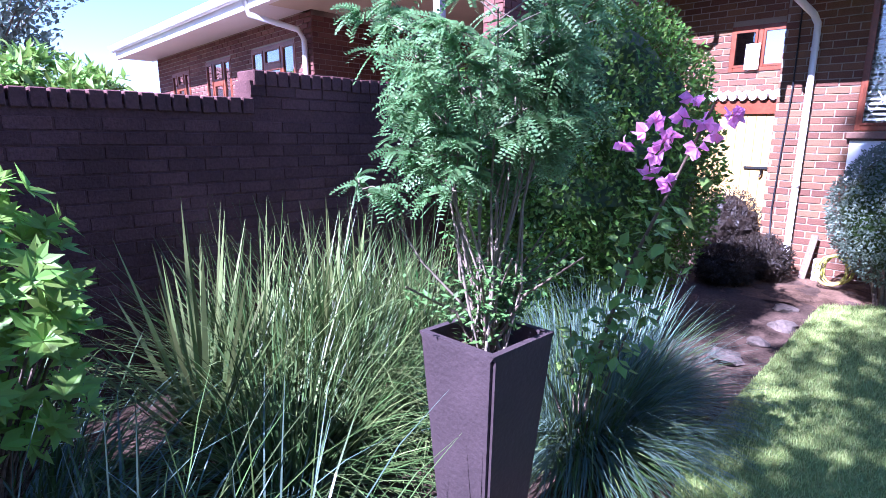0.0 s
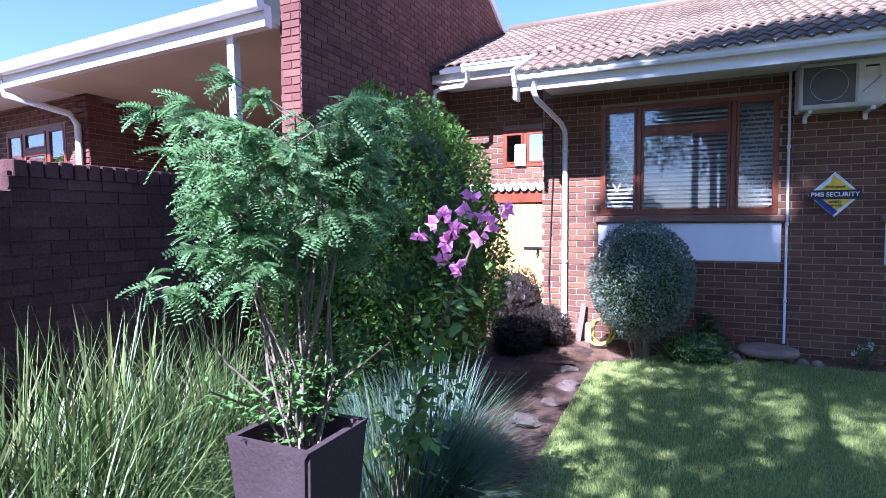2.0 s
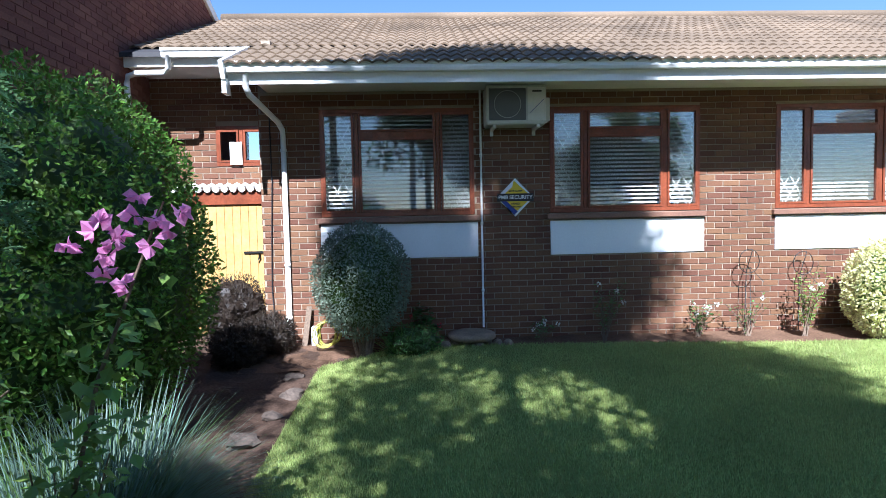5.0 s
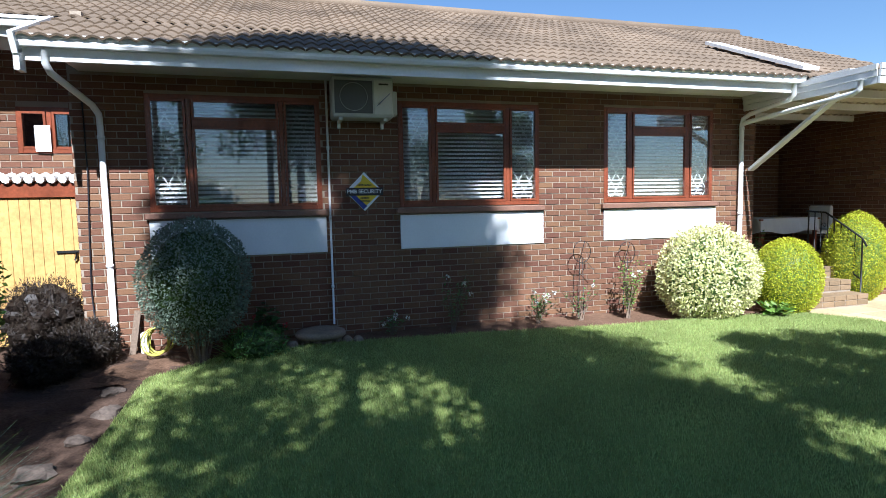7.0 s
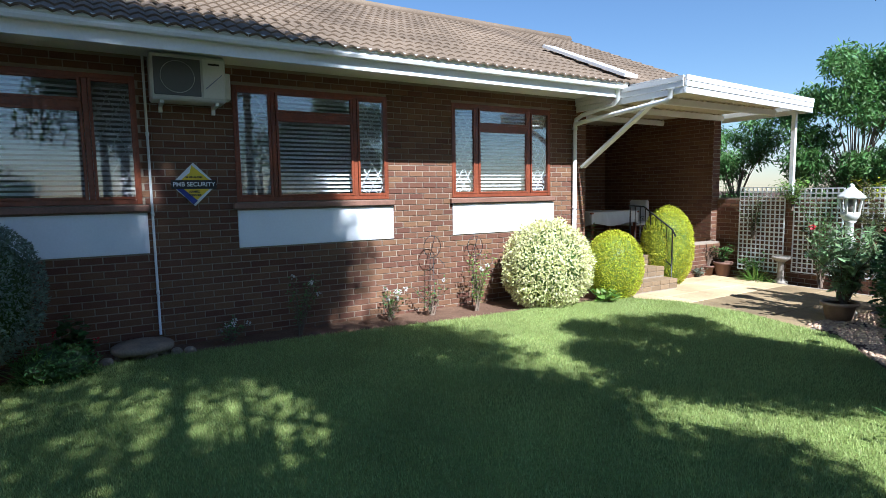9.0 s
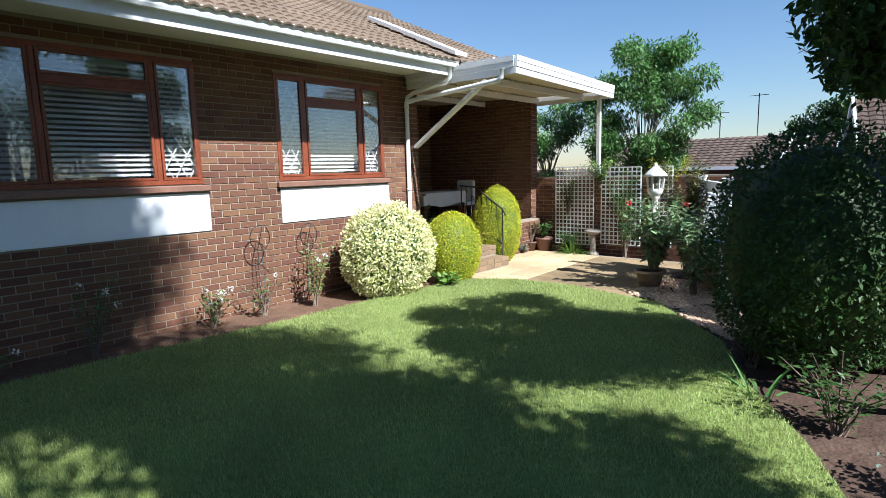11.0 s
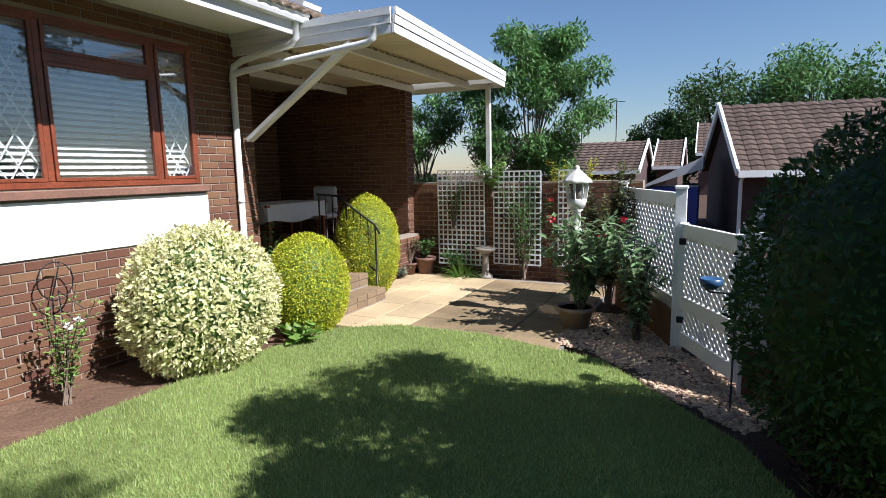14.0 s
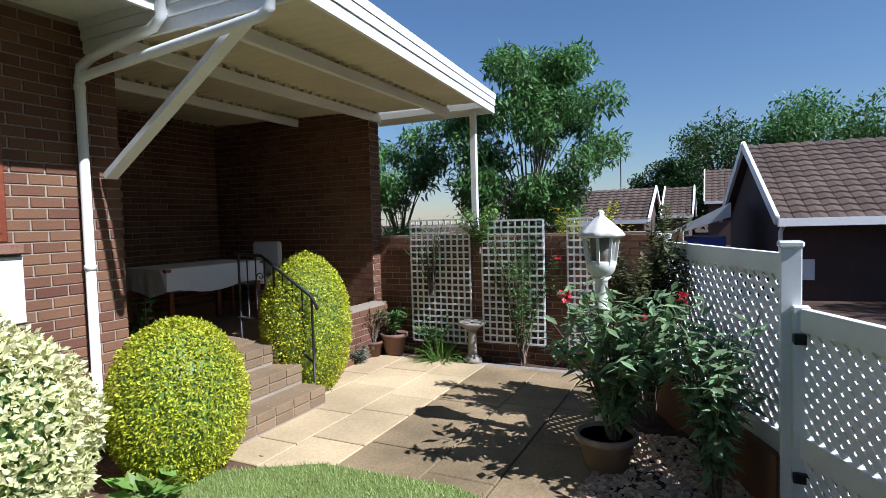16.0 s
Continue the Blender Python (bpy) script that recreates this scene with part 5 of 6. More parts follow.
def leafy(name, x, y, z, r, h, n, size, mat, label, seed, stems=12, wide=0.45, up=0.3, flowers=None, droop=0.2):
    """An open leafy plant: thin stems from the base with leaves along them."""
    random.seed(seed)
    t = thing(name, x, y, z, label, "plant")
    s, tips = Soup(), []
    for i in range(stems):
        a = rnd(0, math.tau)
        o = r * math.sqrt(random.random())
        e = Vector((math.cos(a) * o, math.sin(a) * o, h * rnd(0.55, 1.0)))
        m = Vector((math.cos(a) * o * 0.4, math.sin(a) * o * 0.4, e.z * 0.6))
        bm = bmesh.new()
        tube(bm, [(rnd(-0.03, 0.03), rnd(-0.03, 0.03), -0.04), m, e], 0.007, 5, 0.003)
        part("stalk", bm, BARK, t)
        tips.append((m, e))
    for i in range(n):
        m, e = tips[i % stems]
        u = rnd(0.2, 1.0)
        p = (m.lerp(e, u * 2 - 1) if u > 0.5 else m * (u * 2)) + unit() * 0.05
        d = Vector((rnd(-1, 1), rnd(-1, 1), rnd(-droop, up) + 0.05)).normalized()
        q = size * rnd(0.6, 1.2)
        s.leaf(p, d, (Vector((0, 0, 1)) + unit() * 0.3).normalized(), q, q * wide, 0.12)
    s.done("foliage", mat, t, "", "stuff")
    if flowers:
        fm, k, fs = flowers
        for m, e in tips[:k]:
            s = Soup()
            for j in range(14):
                d = unit()
                s.leaf(e + d * 0.012, d, unit(), fs, fs * 0.8, 0.1)
            s.done("flower", fm, t)
    return t


pot(3.78, -8.7, -0.05, 0.2, 0.24, "wide pale clay bowl holding a tall leafy plant", CLAY)
leafy("pot_plant", 3.72, -8.66, 0.16, 0.58, 1.08, 1300, 0.135, LEAF_POT, "tall leafy plant with red flowers beside the lamp", 61, 34, 0.4, 0.4, (PETAL_RED, 3, 0.04), 0.7)
leafy("pot_plant", 3.1, -8.45, -0.05, 0.42, 1.25, 900, 0.125, LEAF_POT, "leafy green plant against the white fence", 62, 22, 0.4, 0.4, None, 0.7)
leafy("climber", 3.6, -9.75, -0.05, 0.55, 1.8, 9000, 0.065, LEAF_CREEPER, "brown-green creeper heaped over the fence corner", 63, 30, 0.5)
leafy("climber", 5.2, -11.25, -0.05, 0.6, 1.75, 1700, 0.06, LEAF_MID, "green climber threaded through the trellis", 64, 24, 0.5, flowers=(PETAL_RED, 1, 0.04))
leafy("climber", 6.45, -11.29, 0.75, 0.42, 1.0, 260, 0.055, LEAF_MID, "sparse leafy climber through the trellis top", 76, 14, 0.5)
leafy("climber", 5.75, -11.3, 1.3, 0.35, 0.6, 420, 0.1, LEAF_LIGHT, "leafy climber at the foot of the canopy post", 65, 9, 0.4)
leafy("climber", 4.4, -11.7, 0.9, 0.7, 1.0, 1500, 0.06, LEAF_GOLD, "yellow-green creeper on top of the garden wall", 66, 24, 0.5)
leafy("climber", 7.35, -11.75, 0.4, 0.35, 1.5, 500, 0.09, LEAF_MID, "dark leafy climber at the end of the veranda wall", 67, 12, 0.4)
pot(6.9, -11.05, -0.05, 0.17, 0.28)
leafy("pot_plant", 6.9, -11.05, 0.2, 0.22, 0.4, 160, 0.1, LEAF_MID, "green plant in a terracotta pot by the wall", 68, 10)
pot(7.15 - 0.05, -10.85, -0.05, 0.12, 0.2)
leafy("pot_plant", 7.1, -10.85, 0.12, 0.25, 0.5, 130, 0.06, LEAF_DRY, "dry brown twiggy plant in a pot", 69, 26)
tuft("strap_plant", 6.2, -11.0, -0.06, 160, 0.42, 0.02, 1.2, 1.5, LEAF_LIGHT, "low green strap-leaved plant under the trellis", "plant", seed=70)
leafy("pot_plant", 6.35, -11.15, -0.06, 0.3, 0.5, 260, 0.1, LEAF_MID, "bushy green plant under the trellis", 71, 14)
leafy("succulent", 7.05, -10.5, -0.06, 0.2, 0.22, 260, 0.06, LEAF_GREY, "grey-green succulent beside the low wall", 72, 14)
bath = thing("bird_bath", 5.8, -11.1, -0.08, "small weathered concrete bird bath", "bird bath")
bm = bmesh.new()
turned(bm, [(0.12, 0), (0.12, 0.05), (0.06, 0.1), (0.05, 0.38), (0.08, 0.42)], sides=16)
part("pedestal", bm, CONCRETE, bath)
bm = bmesh.new()
turned(bm, [(0.08, 0.42), (0.17, 0.48), (0.17, 0.51), (0.14, 0.5), (0.03, 0.47)], sides=20)
part("basin", bm, CONCRETE, bath)
leafy("wall_flower", 7.2, -10.2, 0.6, 0.12, 0.22, 60, 0.06, LEAF_MID, "small red-flowered plant on the low wall", 73, 6, flowers=(PETAL_RED, 2, 0.04))
leafy("veranda_plant", 7.5, -7.95, 0.5, 0.2, 0.6, 160, 0.09, LEAF_MID, "green plant at the corner of the veranda", 74, 10)
leafy("hosta", 6.2, -7.0, -0.06, 0.2, 0.22, 60, 0.16, LEAF_LIGHT, "broad-leaved green plant between the clipped bushes", 75, 12, 0.75, 0.6)

# table with a cloth on the veranda
table = thing("table", 8.6, -9.4, VF, "veranda table standing on the tiled floor", "table")
part("tabletop", boxed(-0.4, 0.4, -0.7, 0.7, 0.7, 0.735, 0.005), WOOD, table)
for dx in (-0.35, 0.35):
    for dy in (-0.62, 0.62):
        part("leg", boxed(dx - 0.025, dx + 0.025, dy - 0.025, dy + 0.025, 0, 0.7), WOOD, table)
bm = bmesh.new()
n = 40
top, skirt = [], []
for i in range(n):
    a = i * math.tau / n
    cx, cy = max(-1, min(1, 1.35 * math.cos(a))), max(-1, min(1, 1.35 * math.sin(a)))
    top.append(bm.verts.new((cx * 0.41, cy * 0.71, 0.74)))
    skirt.append(bm.verts.new((cx * (0.43 + 0.015 * math.sin(i * 2.2)), cy * (0.73 + 0.015 * math.sin(i * 2.2)), 0.48 + 0.03 * math.sin(i * 0.9))))
bm.faces.new(top)
for i in range(n):
    bm.faces.new((top[i], top[(i + 1) % n], skirt[(i + 1) % n], skirt[i]))
cl = part("tablecloth", bm, CLOTH)
cl.location = (8.6, -9.4, VF)
tagged(cl, "white cloth hanging over the veranda table", "tablecloth")
chair = thing("veranda_chair", 8.7, -10.45, VF, "pale padded chair beside the veranda table", "chair")
part("seat", boxed(-0.25, 0.25, -0.25, 0.25, 0.4, 0.48, 0.02), CLOTH, chair)
part("backrest", boxed(-0.25, 0.25, -0.28, -0.2, 0.48, 0.95, 0.03), CLOTH, chair)
for dx in (-0.22, 0.22):
    for dy in (-0.22, 0.22):
        part("leg", boxed(dx - 0.02, dx + 0.02, dy - 0.02, dy + 0.02, 0, 0.4), WOOD, chair)
part("door_3", boxed(10.24, 10.3, -9.58, -8.72, VF, 2.53, 0.004), WOOD)
tagged(bpy.data.objects["door_3"], "closed dark timber door on the veranda", "door", "", "structure")

# feeder on an iron hook
hook = thing("bird_feeder", 2.29, -6.98, -0.06, "black iron crook with a blue feeder dish", "bird feeder")
bm = bmesh.new()
tube(bm, [(0, 0, -0.05), (0, 0, 1.02), (0.02, 0, 1.09)], 0.008, 6)
part("rod", bm, IRON, hook)
bm = bmesh.new()
tube(bm, [(0, 0, 0.83), (0.06, -0.02, 0.86), (0.16, -0.03, 0.86), (0.2, -0.03, 0.88)], 0.006, 6)
tube(bm, [(0.04 + 0.04 * math.cos(k * 0.5), 0, 0.74 + 0.05 * math.sin(k * 0.5)) for k in range(11)], 0.005, 5)
part("bracket", bm, IRON, hook)
bm = bmesh.new()
turned(bm, [(0.03, 0.88), (0.07, 0.91), (0.08, 0.96), (0.07, 0.96), (0.03, 0.91)], 0.16, -0.03, 0, 16)
part("dish", bm, BOWL, hook)

# ---- against the house wall ----
ac = thing("air_conditioner", 7.24, -1.38, 2.75, "white outdoor air-conditioning unit on brackets", "air conditioner")
part("casing", boxed(-0.17, 0.17, -0.385, 0.385, 0, 0.5, 0.02), PLASTIC, ac)
part("fan_grille", boxed(-0.178, -0.168, -0.12, 0.35, 0.05, 0.45, 0.004), GRILLE, ac, "grey fan grille")
bm = bmesh.new()
for r in (0.17,):
    tube(bm, [(-0.182, 0.115 + r * math.cos(k * math.tau / 24), 0.25 + r * math.sin(k * math.tau / 24)) for k in range(25)], 0.003, 4)
part("fan_guard", bm, PLASTIC, ac)
part("front_panel", boxed(-0.182, -0.168, -0.37, -0.14, 0.04, 0.46, 0.004), WHITE, ac)
bm = bmesh.new()
beam(bm, (-0.185, -0.34, 0.3), (-0.185, -0.17, 0.14), 0.006, 0.035, (1, 0, 0))
part("stripe", bm, BLUE, ac, "dark diagonal stripe")
part("name_bar", boxed(-0.186, -0.182, -0.32, -0.2, 0.4, 0.42), DARK, ac)
part("valve_box", boxed(-0.08, 0.1, -0.45, -0.385, 0.05, 0.35, 0.01), PLASTIC, ac)
for y in (-0.28, 0.28):
    bm = bmesh.new()
    box(bm, -0.17, 0.17, y - 0.02, y + 0.02, -0.04, -0.005)
    box(bm, 0.13, 0.17, y - 0.02, y + 0.02, -0.1, -0.04)
    part("mounting_bracket", bm, WHITE, ac)

sign = thing("security_sign", 7.39, -1.405, 1.835, "diamond-shaped yellow, white and blue security sign on the wall", "sign")


def diamond(r, x0, x1):
    bm = bmesh.new()
    p = ((0, -r), (r * 1.02, 0), (0, r), (-r * 1.02, 0))
    a = [bm.verts.new((x0, y, z)) for z, y in p]
    b = [bm.verts.new((x1, y, z)) for z, y in p]
    bm.faces.new(a)
    bm.faces.new(b[::-1])
    for i in range(4):
        bm.faces.new((a[i], b[i], b[(i + 1) % 4], a[(i + 1) % 4]))
    bmesh.ops.recalc_face_normals(bm, faces=bm.faces)
    return bm


part("plate", diamond(0.25, 0.0, 0.02), SIGNW, sign)
def flat(pts, x, mat, name):
    bm = bmesh.new()
    bm.faces.new([bm.verts.new((x, y, z)) for y, z in pts])
    part(name, bm, mat, sign)
flat([(0.02, 0.225), (-0.225, -0.0), (0.2, 0.0), (0.04, 0.14)], -0.002, YELLOW, "yellow_field")
flat([(-0.225, 0.0), (-0.0, -0.2), (0.18, -0.02), (0.18, 0.0)], -0.002, YELLOW, "yellow_lower_field")
flat([(0.235, -0.0), (0.02, -0.235), (-0.03, -0.19), (0.17, 0.0)], -0.003, BLUE, "blue_field")
part("band", boxed(-0.008, -0.004, -0.245, 0.245, -0.052, 0.052), BLACK, sign)
for text, size, z, mat in (("PMB SECURITY", 0.07, 0.0, SIGNW), ("24 HR ALARM", 0.03, 0.085, BLACK), ("ARMED", 0.036, -0.085, BLACK), ("RESPONSE", 0.03, -0.125, BLACK)):
    cu = bpy.data.curves.new("lettering", "FONT")
    cu.body, cu.size, cu.align_x, cu.align_y, cu.extrude, cu.offset = text, size, "CENTER", "CENTER", 0.001, 0.0012
    cu.materials.append(mat)
    ob = new("lettering", cu)
    ob.parent = sign
    ob.matrix_local = Matrix.Translation((-0.01, 0, z)) @ Matrix(((0, 0, -1, 0), (-1, 0, 0, 0), (0, 1, 0, 0), (0, 0, 0, 1)))

cable = thing("cable", 7.395, 1.82, 0.1, "thin black cable down the brick pier", "cable")
bm = bmesh.new()
tube(bm, [(0.0, 0.0, -0.1), (-0.004, 0.03, 0.6), (0.0, 0.01, 1.3), (-0.004, -0.02, 2.0), (0.0, -0.01, 2.9)], 0.008, 6)
part("cord", bm, BLACK, cable)
hose = thing("hose", 7.0, 1.08, -0.03, "coil of yellow and black garden hose on the soil", "hose")
bm = bmesh.new()
pts = [(-0.1 + 0.0014 * k + 0.06 * math.sin(k * 0.4), (0.13 + 0.02 * math.sin(k * 0.07)) * math.cos(k * 0.4) + 0.03 * math.sin(k * 0.05), 0.18 + 0.15 * math.sin(k * 0.4)) for k in range(140)]
tube(bm, pts, 0.008, 6)
part("coil", bm, HOSE, hose)
plank = thing("plank", 7.3, 1.36, -0.05, "weathered board with a white tap box leaning on the wall", "board")
bm = bmesh.new()
beam(bm, (-0.1, 0.05, 0), (0.05, 0.0, 0.5), 0.07, 0.03, (1, 0, 0))
part("board", bm, BARK, plank)
part("tap_box", boxed(-0.1, 0.0, -0.12, -0.04, 0.0, 0.25, 0.01), PANEL, plank)
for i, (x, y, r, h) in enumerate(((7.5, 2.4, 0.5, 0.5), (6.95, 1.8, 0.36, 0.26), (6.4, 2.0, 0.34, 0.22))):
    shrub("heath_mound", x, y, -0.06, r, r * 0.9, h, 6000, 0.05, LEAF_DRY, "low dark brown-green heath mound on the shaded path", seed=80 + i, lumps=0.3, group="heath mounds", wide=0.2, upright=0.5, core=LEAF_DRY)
leafy("geranium", 6.85, -0.1, -0.06, 0.25, 0.55, 170, 0.12, LEAF_DARK, "dark leafy plant with red buds by the wall", 84, 12, 0.8, flowers=(PETAL_RED, 2, 0.03))
tuft("fern", 6.55, 0.12, -0.06, 90, 0.5, 0.035, 1.2, 1.3, LEAF_LIGHT, "green fern at the edge of the lawn", "plant", seed=85)
shrub("ground_cover", 6.55, 0.0, -0.06, 0.3, 0.35, 0.2, 1400, 0.04, LEAF_MID, "low bright green ground cover at the lawn edge", seed=86, lumps=0.3, wide=0.4)
stone = thing("stone_step", 7.0, -0.75, -0.06, "round weathered stone slab on small stones", "stone")
bm = bmesh.new()
turned(bm, [(0.28, 0.1), (0.31, 0.13), (0.3, 0.17), (0.2, 0.18)], sides=16, wave=0.04, lobes=3)
part("slab", bm, SANDSTONE, stone)
for k in range(7):
    bm = bmesh.new()
    bmesh.ops.create_icosphere(bm, subdivisions=2, radius=0.07)
    for v in bm.verts:
        v.co = v.co * (1 + 0.25 * noise.noise(v.co * 9 + Vector((k, 0, 0))))
        v.co += Vector((-0.18 + 0.06 * (k % 3), -0.45 + k * 0.13, 0.05))
    part("stone", bm, SANDSTONE, stone)
random.seed(90)
for k in range(26):
    if k % 4:
        continue
    u = k / 25
    x, y = 3.0 + 3.4 * u + rnd(-0.05, 0.05), 1.12 + rnd(0.0, 0.12)
    if k > 21:
        x, y = 6.3 + rnd(0, 0.3), 0.9 - (k - 21) * 0.2
    bm = bmesh.new()
    bmesh.ops.create_icosphere(bm, subdivisions=2, radius=rnd(0.08, 0.14))
    for v in bm.verts:
        v.co = v.co * (1 + 0.7 * noise.noise(v.co * 9 + Vector((k * 3.1, 0, 0))))
        v.co.z *= 0.4
    ob = part("edging_stone", bm, STONE)
    ob.location = (x, y, -0.05)
    tagged(ob, "rough brown edging stone beside the lawn", "stone", "edging stones")


def rose(x, y, h, n, seed, mat=None, flowers=4):
    return leafy("rose_bush", x, y, -0.06, 0.28, h, n, 0.05, mat or LEAF_MID, "thin rose bush with white blooms by the wall", seed, 11, 0.6, 0.4, (PETAL_WHITE, flowers, 0.03))


rose(7.05, -2.5, 0.85, 300, 91)
rose(7.1, -3.75, 0.45, 200, 92, flowers=6)
rose(7.1, -1.65, 0.3, 120, 93, flowers=5)
rose(6.95, -5.1, 0.95, 380, 94, LEAF_LIGHT, 2)
rose(7.05, -4.4, 0.5, 120, 95, flowers=1)
for x, y, tall in ((7.2, -4.5, 1.0), (7.28, -5.3, 0.95)):
    w = thing("plant_support", x, y, -0.06, "rusty bent wire plant support against the wall", "plant support", "wire supports")
    bm = bmesh.new()
    tube(bm, [(0, 0.06, 0), (0, 0.04, tall - 0.15)] + [(0, 0.14 * math.cos(1.9 + k * 0.42), tall - 0.02 + 0.16 * math.sin(1.9 + k * 0.42)) for k in range(16)], 0.006, 5)
    tube(bm, [(0, -0.03, 0), (0, -0.01, tall - 0.1), (0, -0.2, tall - 0.3)], 0.005, 5)
    part("wire", bm, IRON, w)

# bougainvillea spray
random.seed(97)
boug = thing("bougainvillea", 2.22, 1.33, -0.03, "arching bougainvillea with magenta-pink bracts", "shrub")
bm = bmesh.new()
cane = [Vector(p) for p in ((0, 0, 0), (-0.1, -0.12, 0.55), (-0.2, -0.3, 1.05), (-0.24, -0.46, 1.4), (-0.2, -0.56, 1.68))]
tube(bm, cane, 0.012, 6, 0.004)
for k in range(5):
    tube(bm, [cane[0], (rnd(-0.4, 0.1), rnd(-0.3, 0.1), rnd(0.4, 0.8))], 0.008, 5, 0.003)
part("cane", bm, BARK, boug)
s = Soup()
for k in range(230):
    p = cane[1].lerp(cane[3], random.random() ** 1.8) + unit() * rnd(0.02, 0.2)
    q = rnd(0.04, 0.085)
    s.leaf(p, Vector((rnd(-1, 1), rnd(-1, 1), rnd(-0.9, 0.2))).normalized(), (Vector((0, 0, 1)) + unit() * 0.4).normalized(), q, q * 0.7, 0.1)
s.done("foliage", LEAF_LIGHT, boug, "", "stuff")
s = Soup()
for dy, dz in ((0.24, 1.56), (0.17, 1.6), (0.1, 1.52), (0.11, 1.63), (0.03, 1.65), (0.05, 1.58), (-0.04, 1.64), (-0.02, 1.72), (-0.1, 1.6), (0.12, 1.46), (0.04, 1.42), (-0.14, 1.66), (-0.05, 1.55), (0.08, 1.56)):
    c = Vector((-0.26 + rnd(-0.04, 0.04), -0.5 + dy, dz - 0.02))
    for k in range(9):
        d = unit()
        s.leaf(c + d * 0.004, d, unit(), rnd(0.036, 0.052), rnd(0.036, 0.046), 0.25)
s.done("blossom", PETAL, boug, "magenta-pink papery bracts", "stuff")

# light-green leafy shrub near the wall
def whorled_shrub(x, y, z, r, h0, h1, n, size, mat, label, seed):
    """A broad-leaved shrub: forked stems that end in whorls of spreading leaves."""
    random.seed(seed)
    t = thing("leafy_shrub", x, y, z, label, "shrub")
    s = Soup()
    for i in range(n):
        a = rnd(0, math.tau)
        o = r * math.sqrt(random.random())
        u = random.random()
        e = Vector((math.cos(a) * o, math.sin(a) * o, h0 + (h1 - h0) * u * (1 - 0.45 * (o / r) ** 2)))
        if i % 4 == 0:
            bm = bmesh.new()
            tube(bm, [(rnd(-0.05, 0.05), rnd(-0.05, 0.05), -0.04), (e.x * 0.4, e.y * 0.4, e.z * 0.55), e], 0.011, 5, 0.004)
            part("stem", bm, BARK, t)
        axis = (Vector((e.x, e.y, 0.35)).normalized() + unit() * 0.5).normalized()
        side = axis.cross(unit()).normalized()
        other = axis.cross(side)
        for k in range(8):
            b = k * math.tau / 8 + rnd(-0.25, 0.25)
            way = (side * math.cos(b) + other * math.sin(b) + axis * rnd(0.15, 0.6)).normalized()
            q = size * rnd(0.7, 1.2)
            s.leaf(e, way, axis, q, q * 0.42, 0.1)
    s.done("leaves", mat, t, "", "stuff")
    return t


whorled_shrub(-0.02, 2.15, -0.05, 0.4, 0.7, 1.6, 330, 0.078, LEAF_YOUNG, "light green broad-leaved shrub with whorled leaves by the garden wall", 98)
leafy("pot_herb", PX, PY, PZ + 0.84, 0.36, 0.46, 1300, 0.036, LEAF_MID, "straggly twiggy grey-green herb spreading over the planter", 32, 15, 0.5, 0.5, None, 0.5)
# Added out of view so that the pebbles by the gate lie shaded.
shrub("shade_bush", 0.75, -8.3, -0.05, 0.6, 1.0, 1.2, 5000, 0.08, LEAF_DARK, "unseen dense green bush added past the fence to shade the pebbles", seed=105, lumps=0.2)
# Added out of view to shade the near strap-grass clumps.
shrub("shade_bush", -1.5, 2.0, -0.05, 0.5, 1.25, 1.38, 7000, 0.08, LEAF_DARK, "unseen tall dense green bush added to shade the grass clumps", seed=104, lumps=0.2)
tuft("strap_plant", 1.7, -5.2, -0.06, 18, 0.62, 0.028, 1.35, 1.4, LEAF_MID, "sprawling grey-green strap plant at the lawn edge", "plant", seed=99)
leafy("bed_plant", 1.2, -4.9, -0.06, 0.35, 0.5, 300, 0.07, LEAF_DARK, "dark low plant in the shaded bed", 100, 14)
leafy("bed_plant", 0.75, -4.3, -0.06, 0.3, 0.35, 260, 0.06, LEAF_GREY, "low grey plant in the shaded bed", 101, 14)
leafy("bed_plant", 1.9, -5.9, -0.06, 0.25, 0.35, 200, 0.06, LEAF_DRY, "dark low shrub near the feeder", 102, 14)

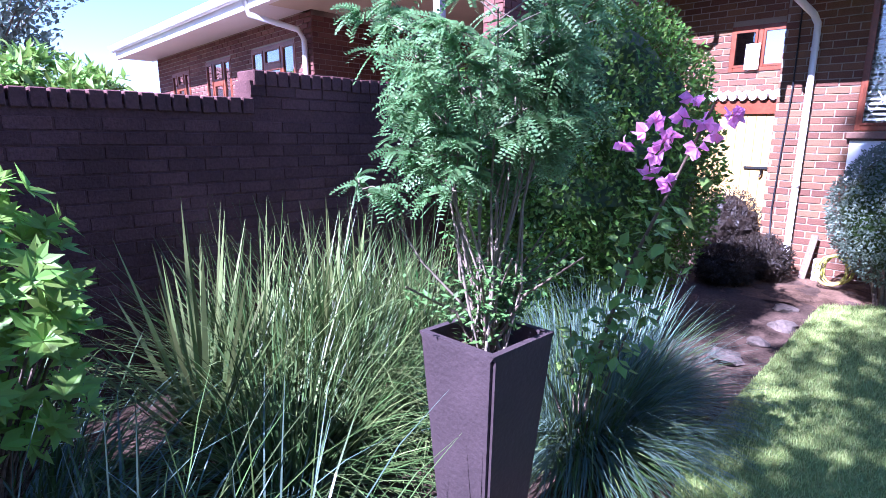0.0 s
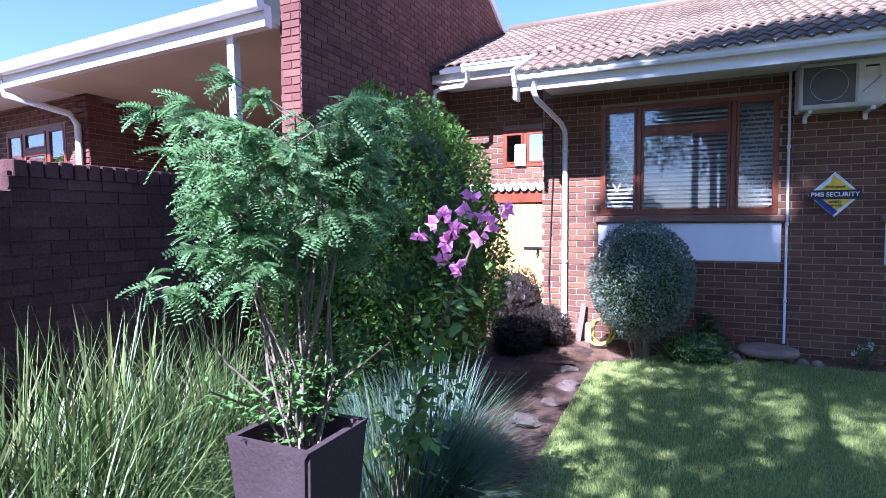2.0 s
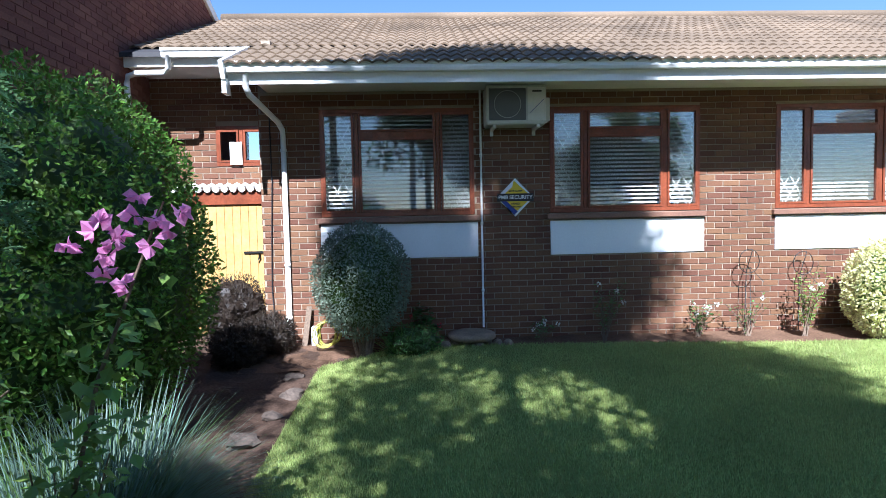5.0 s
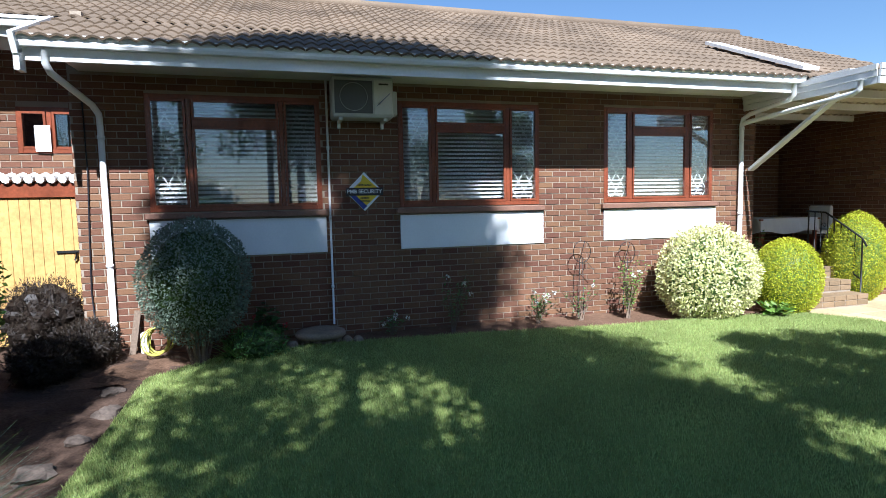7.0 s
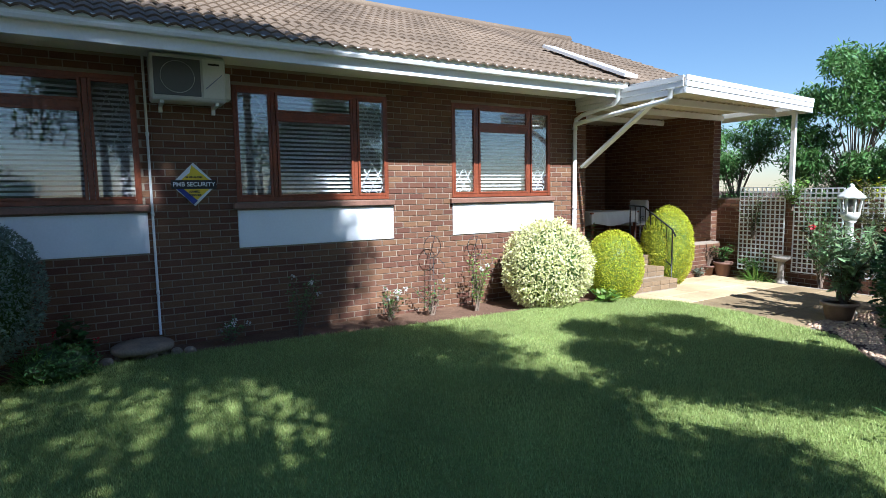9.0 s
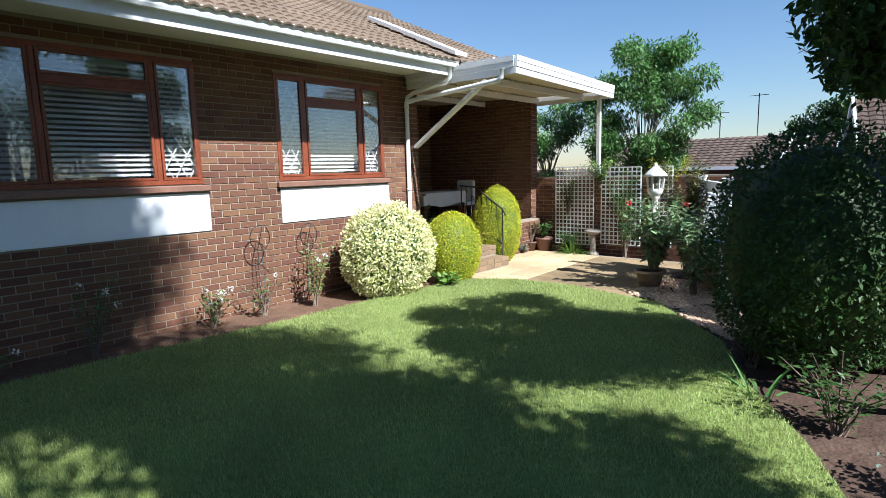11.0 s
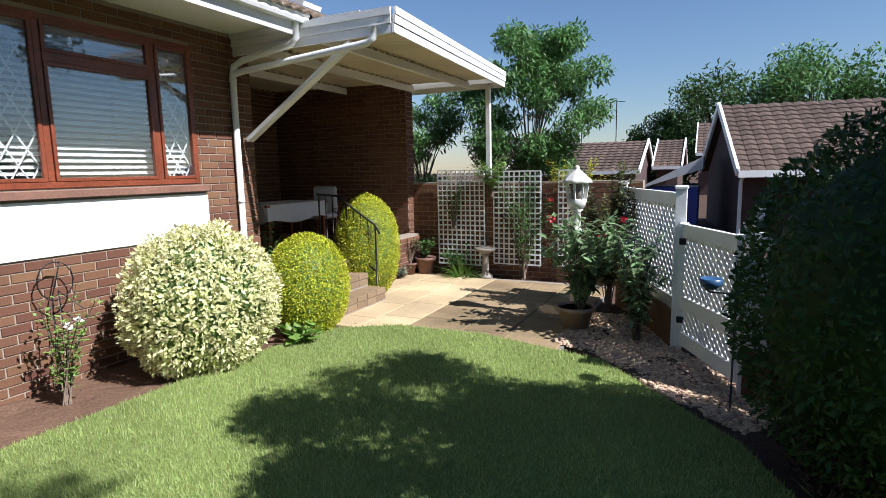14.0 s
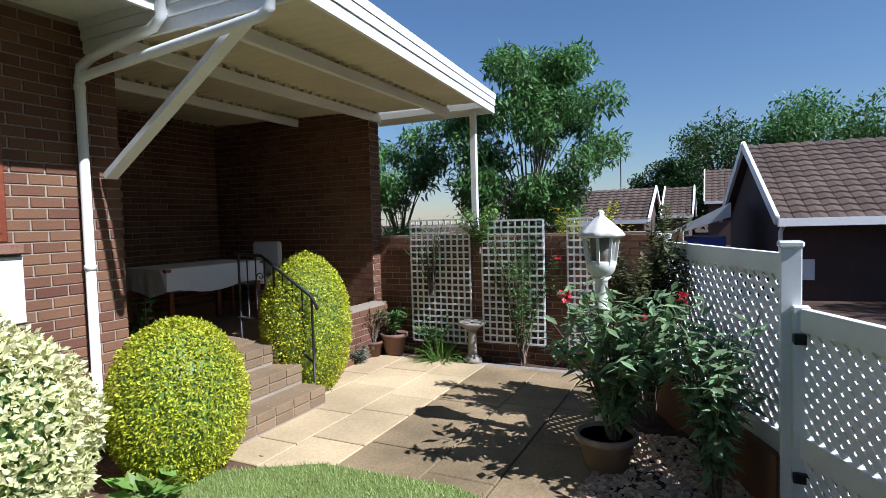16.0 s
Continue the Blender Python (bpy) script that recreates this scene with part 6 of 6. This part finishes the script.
# pebbles by the gate
random.seed(103)
s = Soup()
PEB = [(3.9, -8.1), (3.3, -7.75), (2.6, -6.95), (2.2, -6.6), (1.95, -7.0), (2.15, -7.75), (2.65, -8.2), (3.3, -9.4), (3.75, -9.4)]
n = 0
while n < 4500:
    x, y = rnd(1.9, 3.9), rnd(-9.4, -6.6)
    if not inside(x, y, PEB):
        continue
    n += 1
    r = rnd(0.01, 0.022)
    k = len(s.v)
    a = rnd(0, 3)
    pts = [(math.cos(a + i * math.tau / 6) * r * 1.25, math.sin(a + i * math.tau / 6) * r) for i in range(6)]
    s.v.extend((x + p, y + q, -0.06) for p, q in pts)
    s.v.extend((x + p * 0.6, y + q * 0.6, -0.06 + r) for p, q in pts)
    s.f.extend((k + i, k + (i + 1) % 6, k + 6 + (i + 1) % 6, k + 6 + i) for i in range(6))
    s.f.append(tuple(k + 6 + i for i in range(6)))
ob = s.done("pebbles", PEBBLE, None, "tan pebbles strewn between lawn and gate", "stuff")
ob["category"] = "pebbles"


# ---- single bricks, tiles and slabs ----
def pieces(name, parent, mesh, places):
    for p in places:
        ob = new(name, mesh)
        ob.parent = parent
        ob.location = p


def brick_mesh(w):
    s = Soup()
    brick_box(s, lambda a, d, z: (-d, a, z), 0, w, 0, COURSE - JOINT, 0.008)
    me = bpy.data.meshes.new("brick")
    me.from_pydata(s.v, [], s.f)
    me.materials.append(BRICK)
    return me


made = {}
for wall, rows in LOOSE_BRICKS:
    for p, q, z, zz in rows:
        w = round(q - p, 3)
        if w not in made:
            made[w] = brick_mesh(w)
        ob = new("brick", made[w])
        ob.parent = wall
        ob.location = (XF, p, z)
face_made = {}
for wall, y, (p, q, z, zz) in END_BRICKS:
    w = round(q - p, 3)
    if w not in face_made:
        s = Soup()
        brick_box(s, lambda a, d, z: (a, d, z), 0, w, 0, COURSE - JOINT, 0.008)
        face_made[w] = bpy.data.meshes.new("brick")
        face_made[w].from_pydata(s.v, [], s.f)
        face_made[w].materials.append(BRICK)
    ob = new("brick", face_made[w])
    ob.parent = wall
    ob.location = (p, y, z)
pieces("roof_tile", roof, TILE_MESH, ROOF_TILES)
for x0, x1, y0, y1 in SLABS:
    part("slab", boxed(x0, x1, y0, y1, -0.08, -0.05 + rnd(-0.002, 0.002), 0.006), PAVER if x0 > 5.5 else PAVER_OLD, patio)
for x0, x1, y0, y1, z0, z1 in STEP_BRICKS:
    bm = boxed(x0 - 6.9, x1 - 6.9, y0 + 8.5, y1 + 8.5, z0 + 0.06, z1 + 0.06, 0.004)
    part("brick", bm, STEPB, steps)
COP = boxed(0, 0.078, -0.012, 0.235, 0, 0.105, 0.006)
COP_MESH = mesh_of("coping_brick", COP, OLD_WALL)
for x, z in COPING:
    ob = new("coping_brick", COP_MESH)
    ob.parent = old
    ob.location = (x, 3.655, z - 0.03 + rnd(-0.004, 0.004))
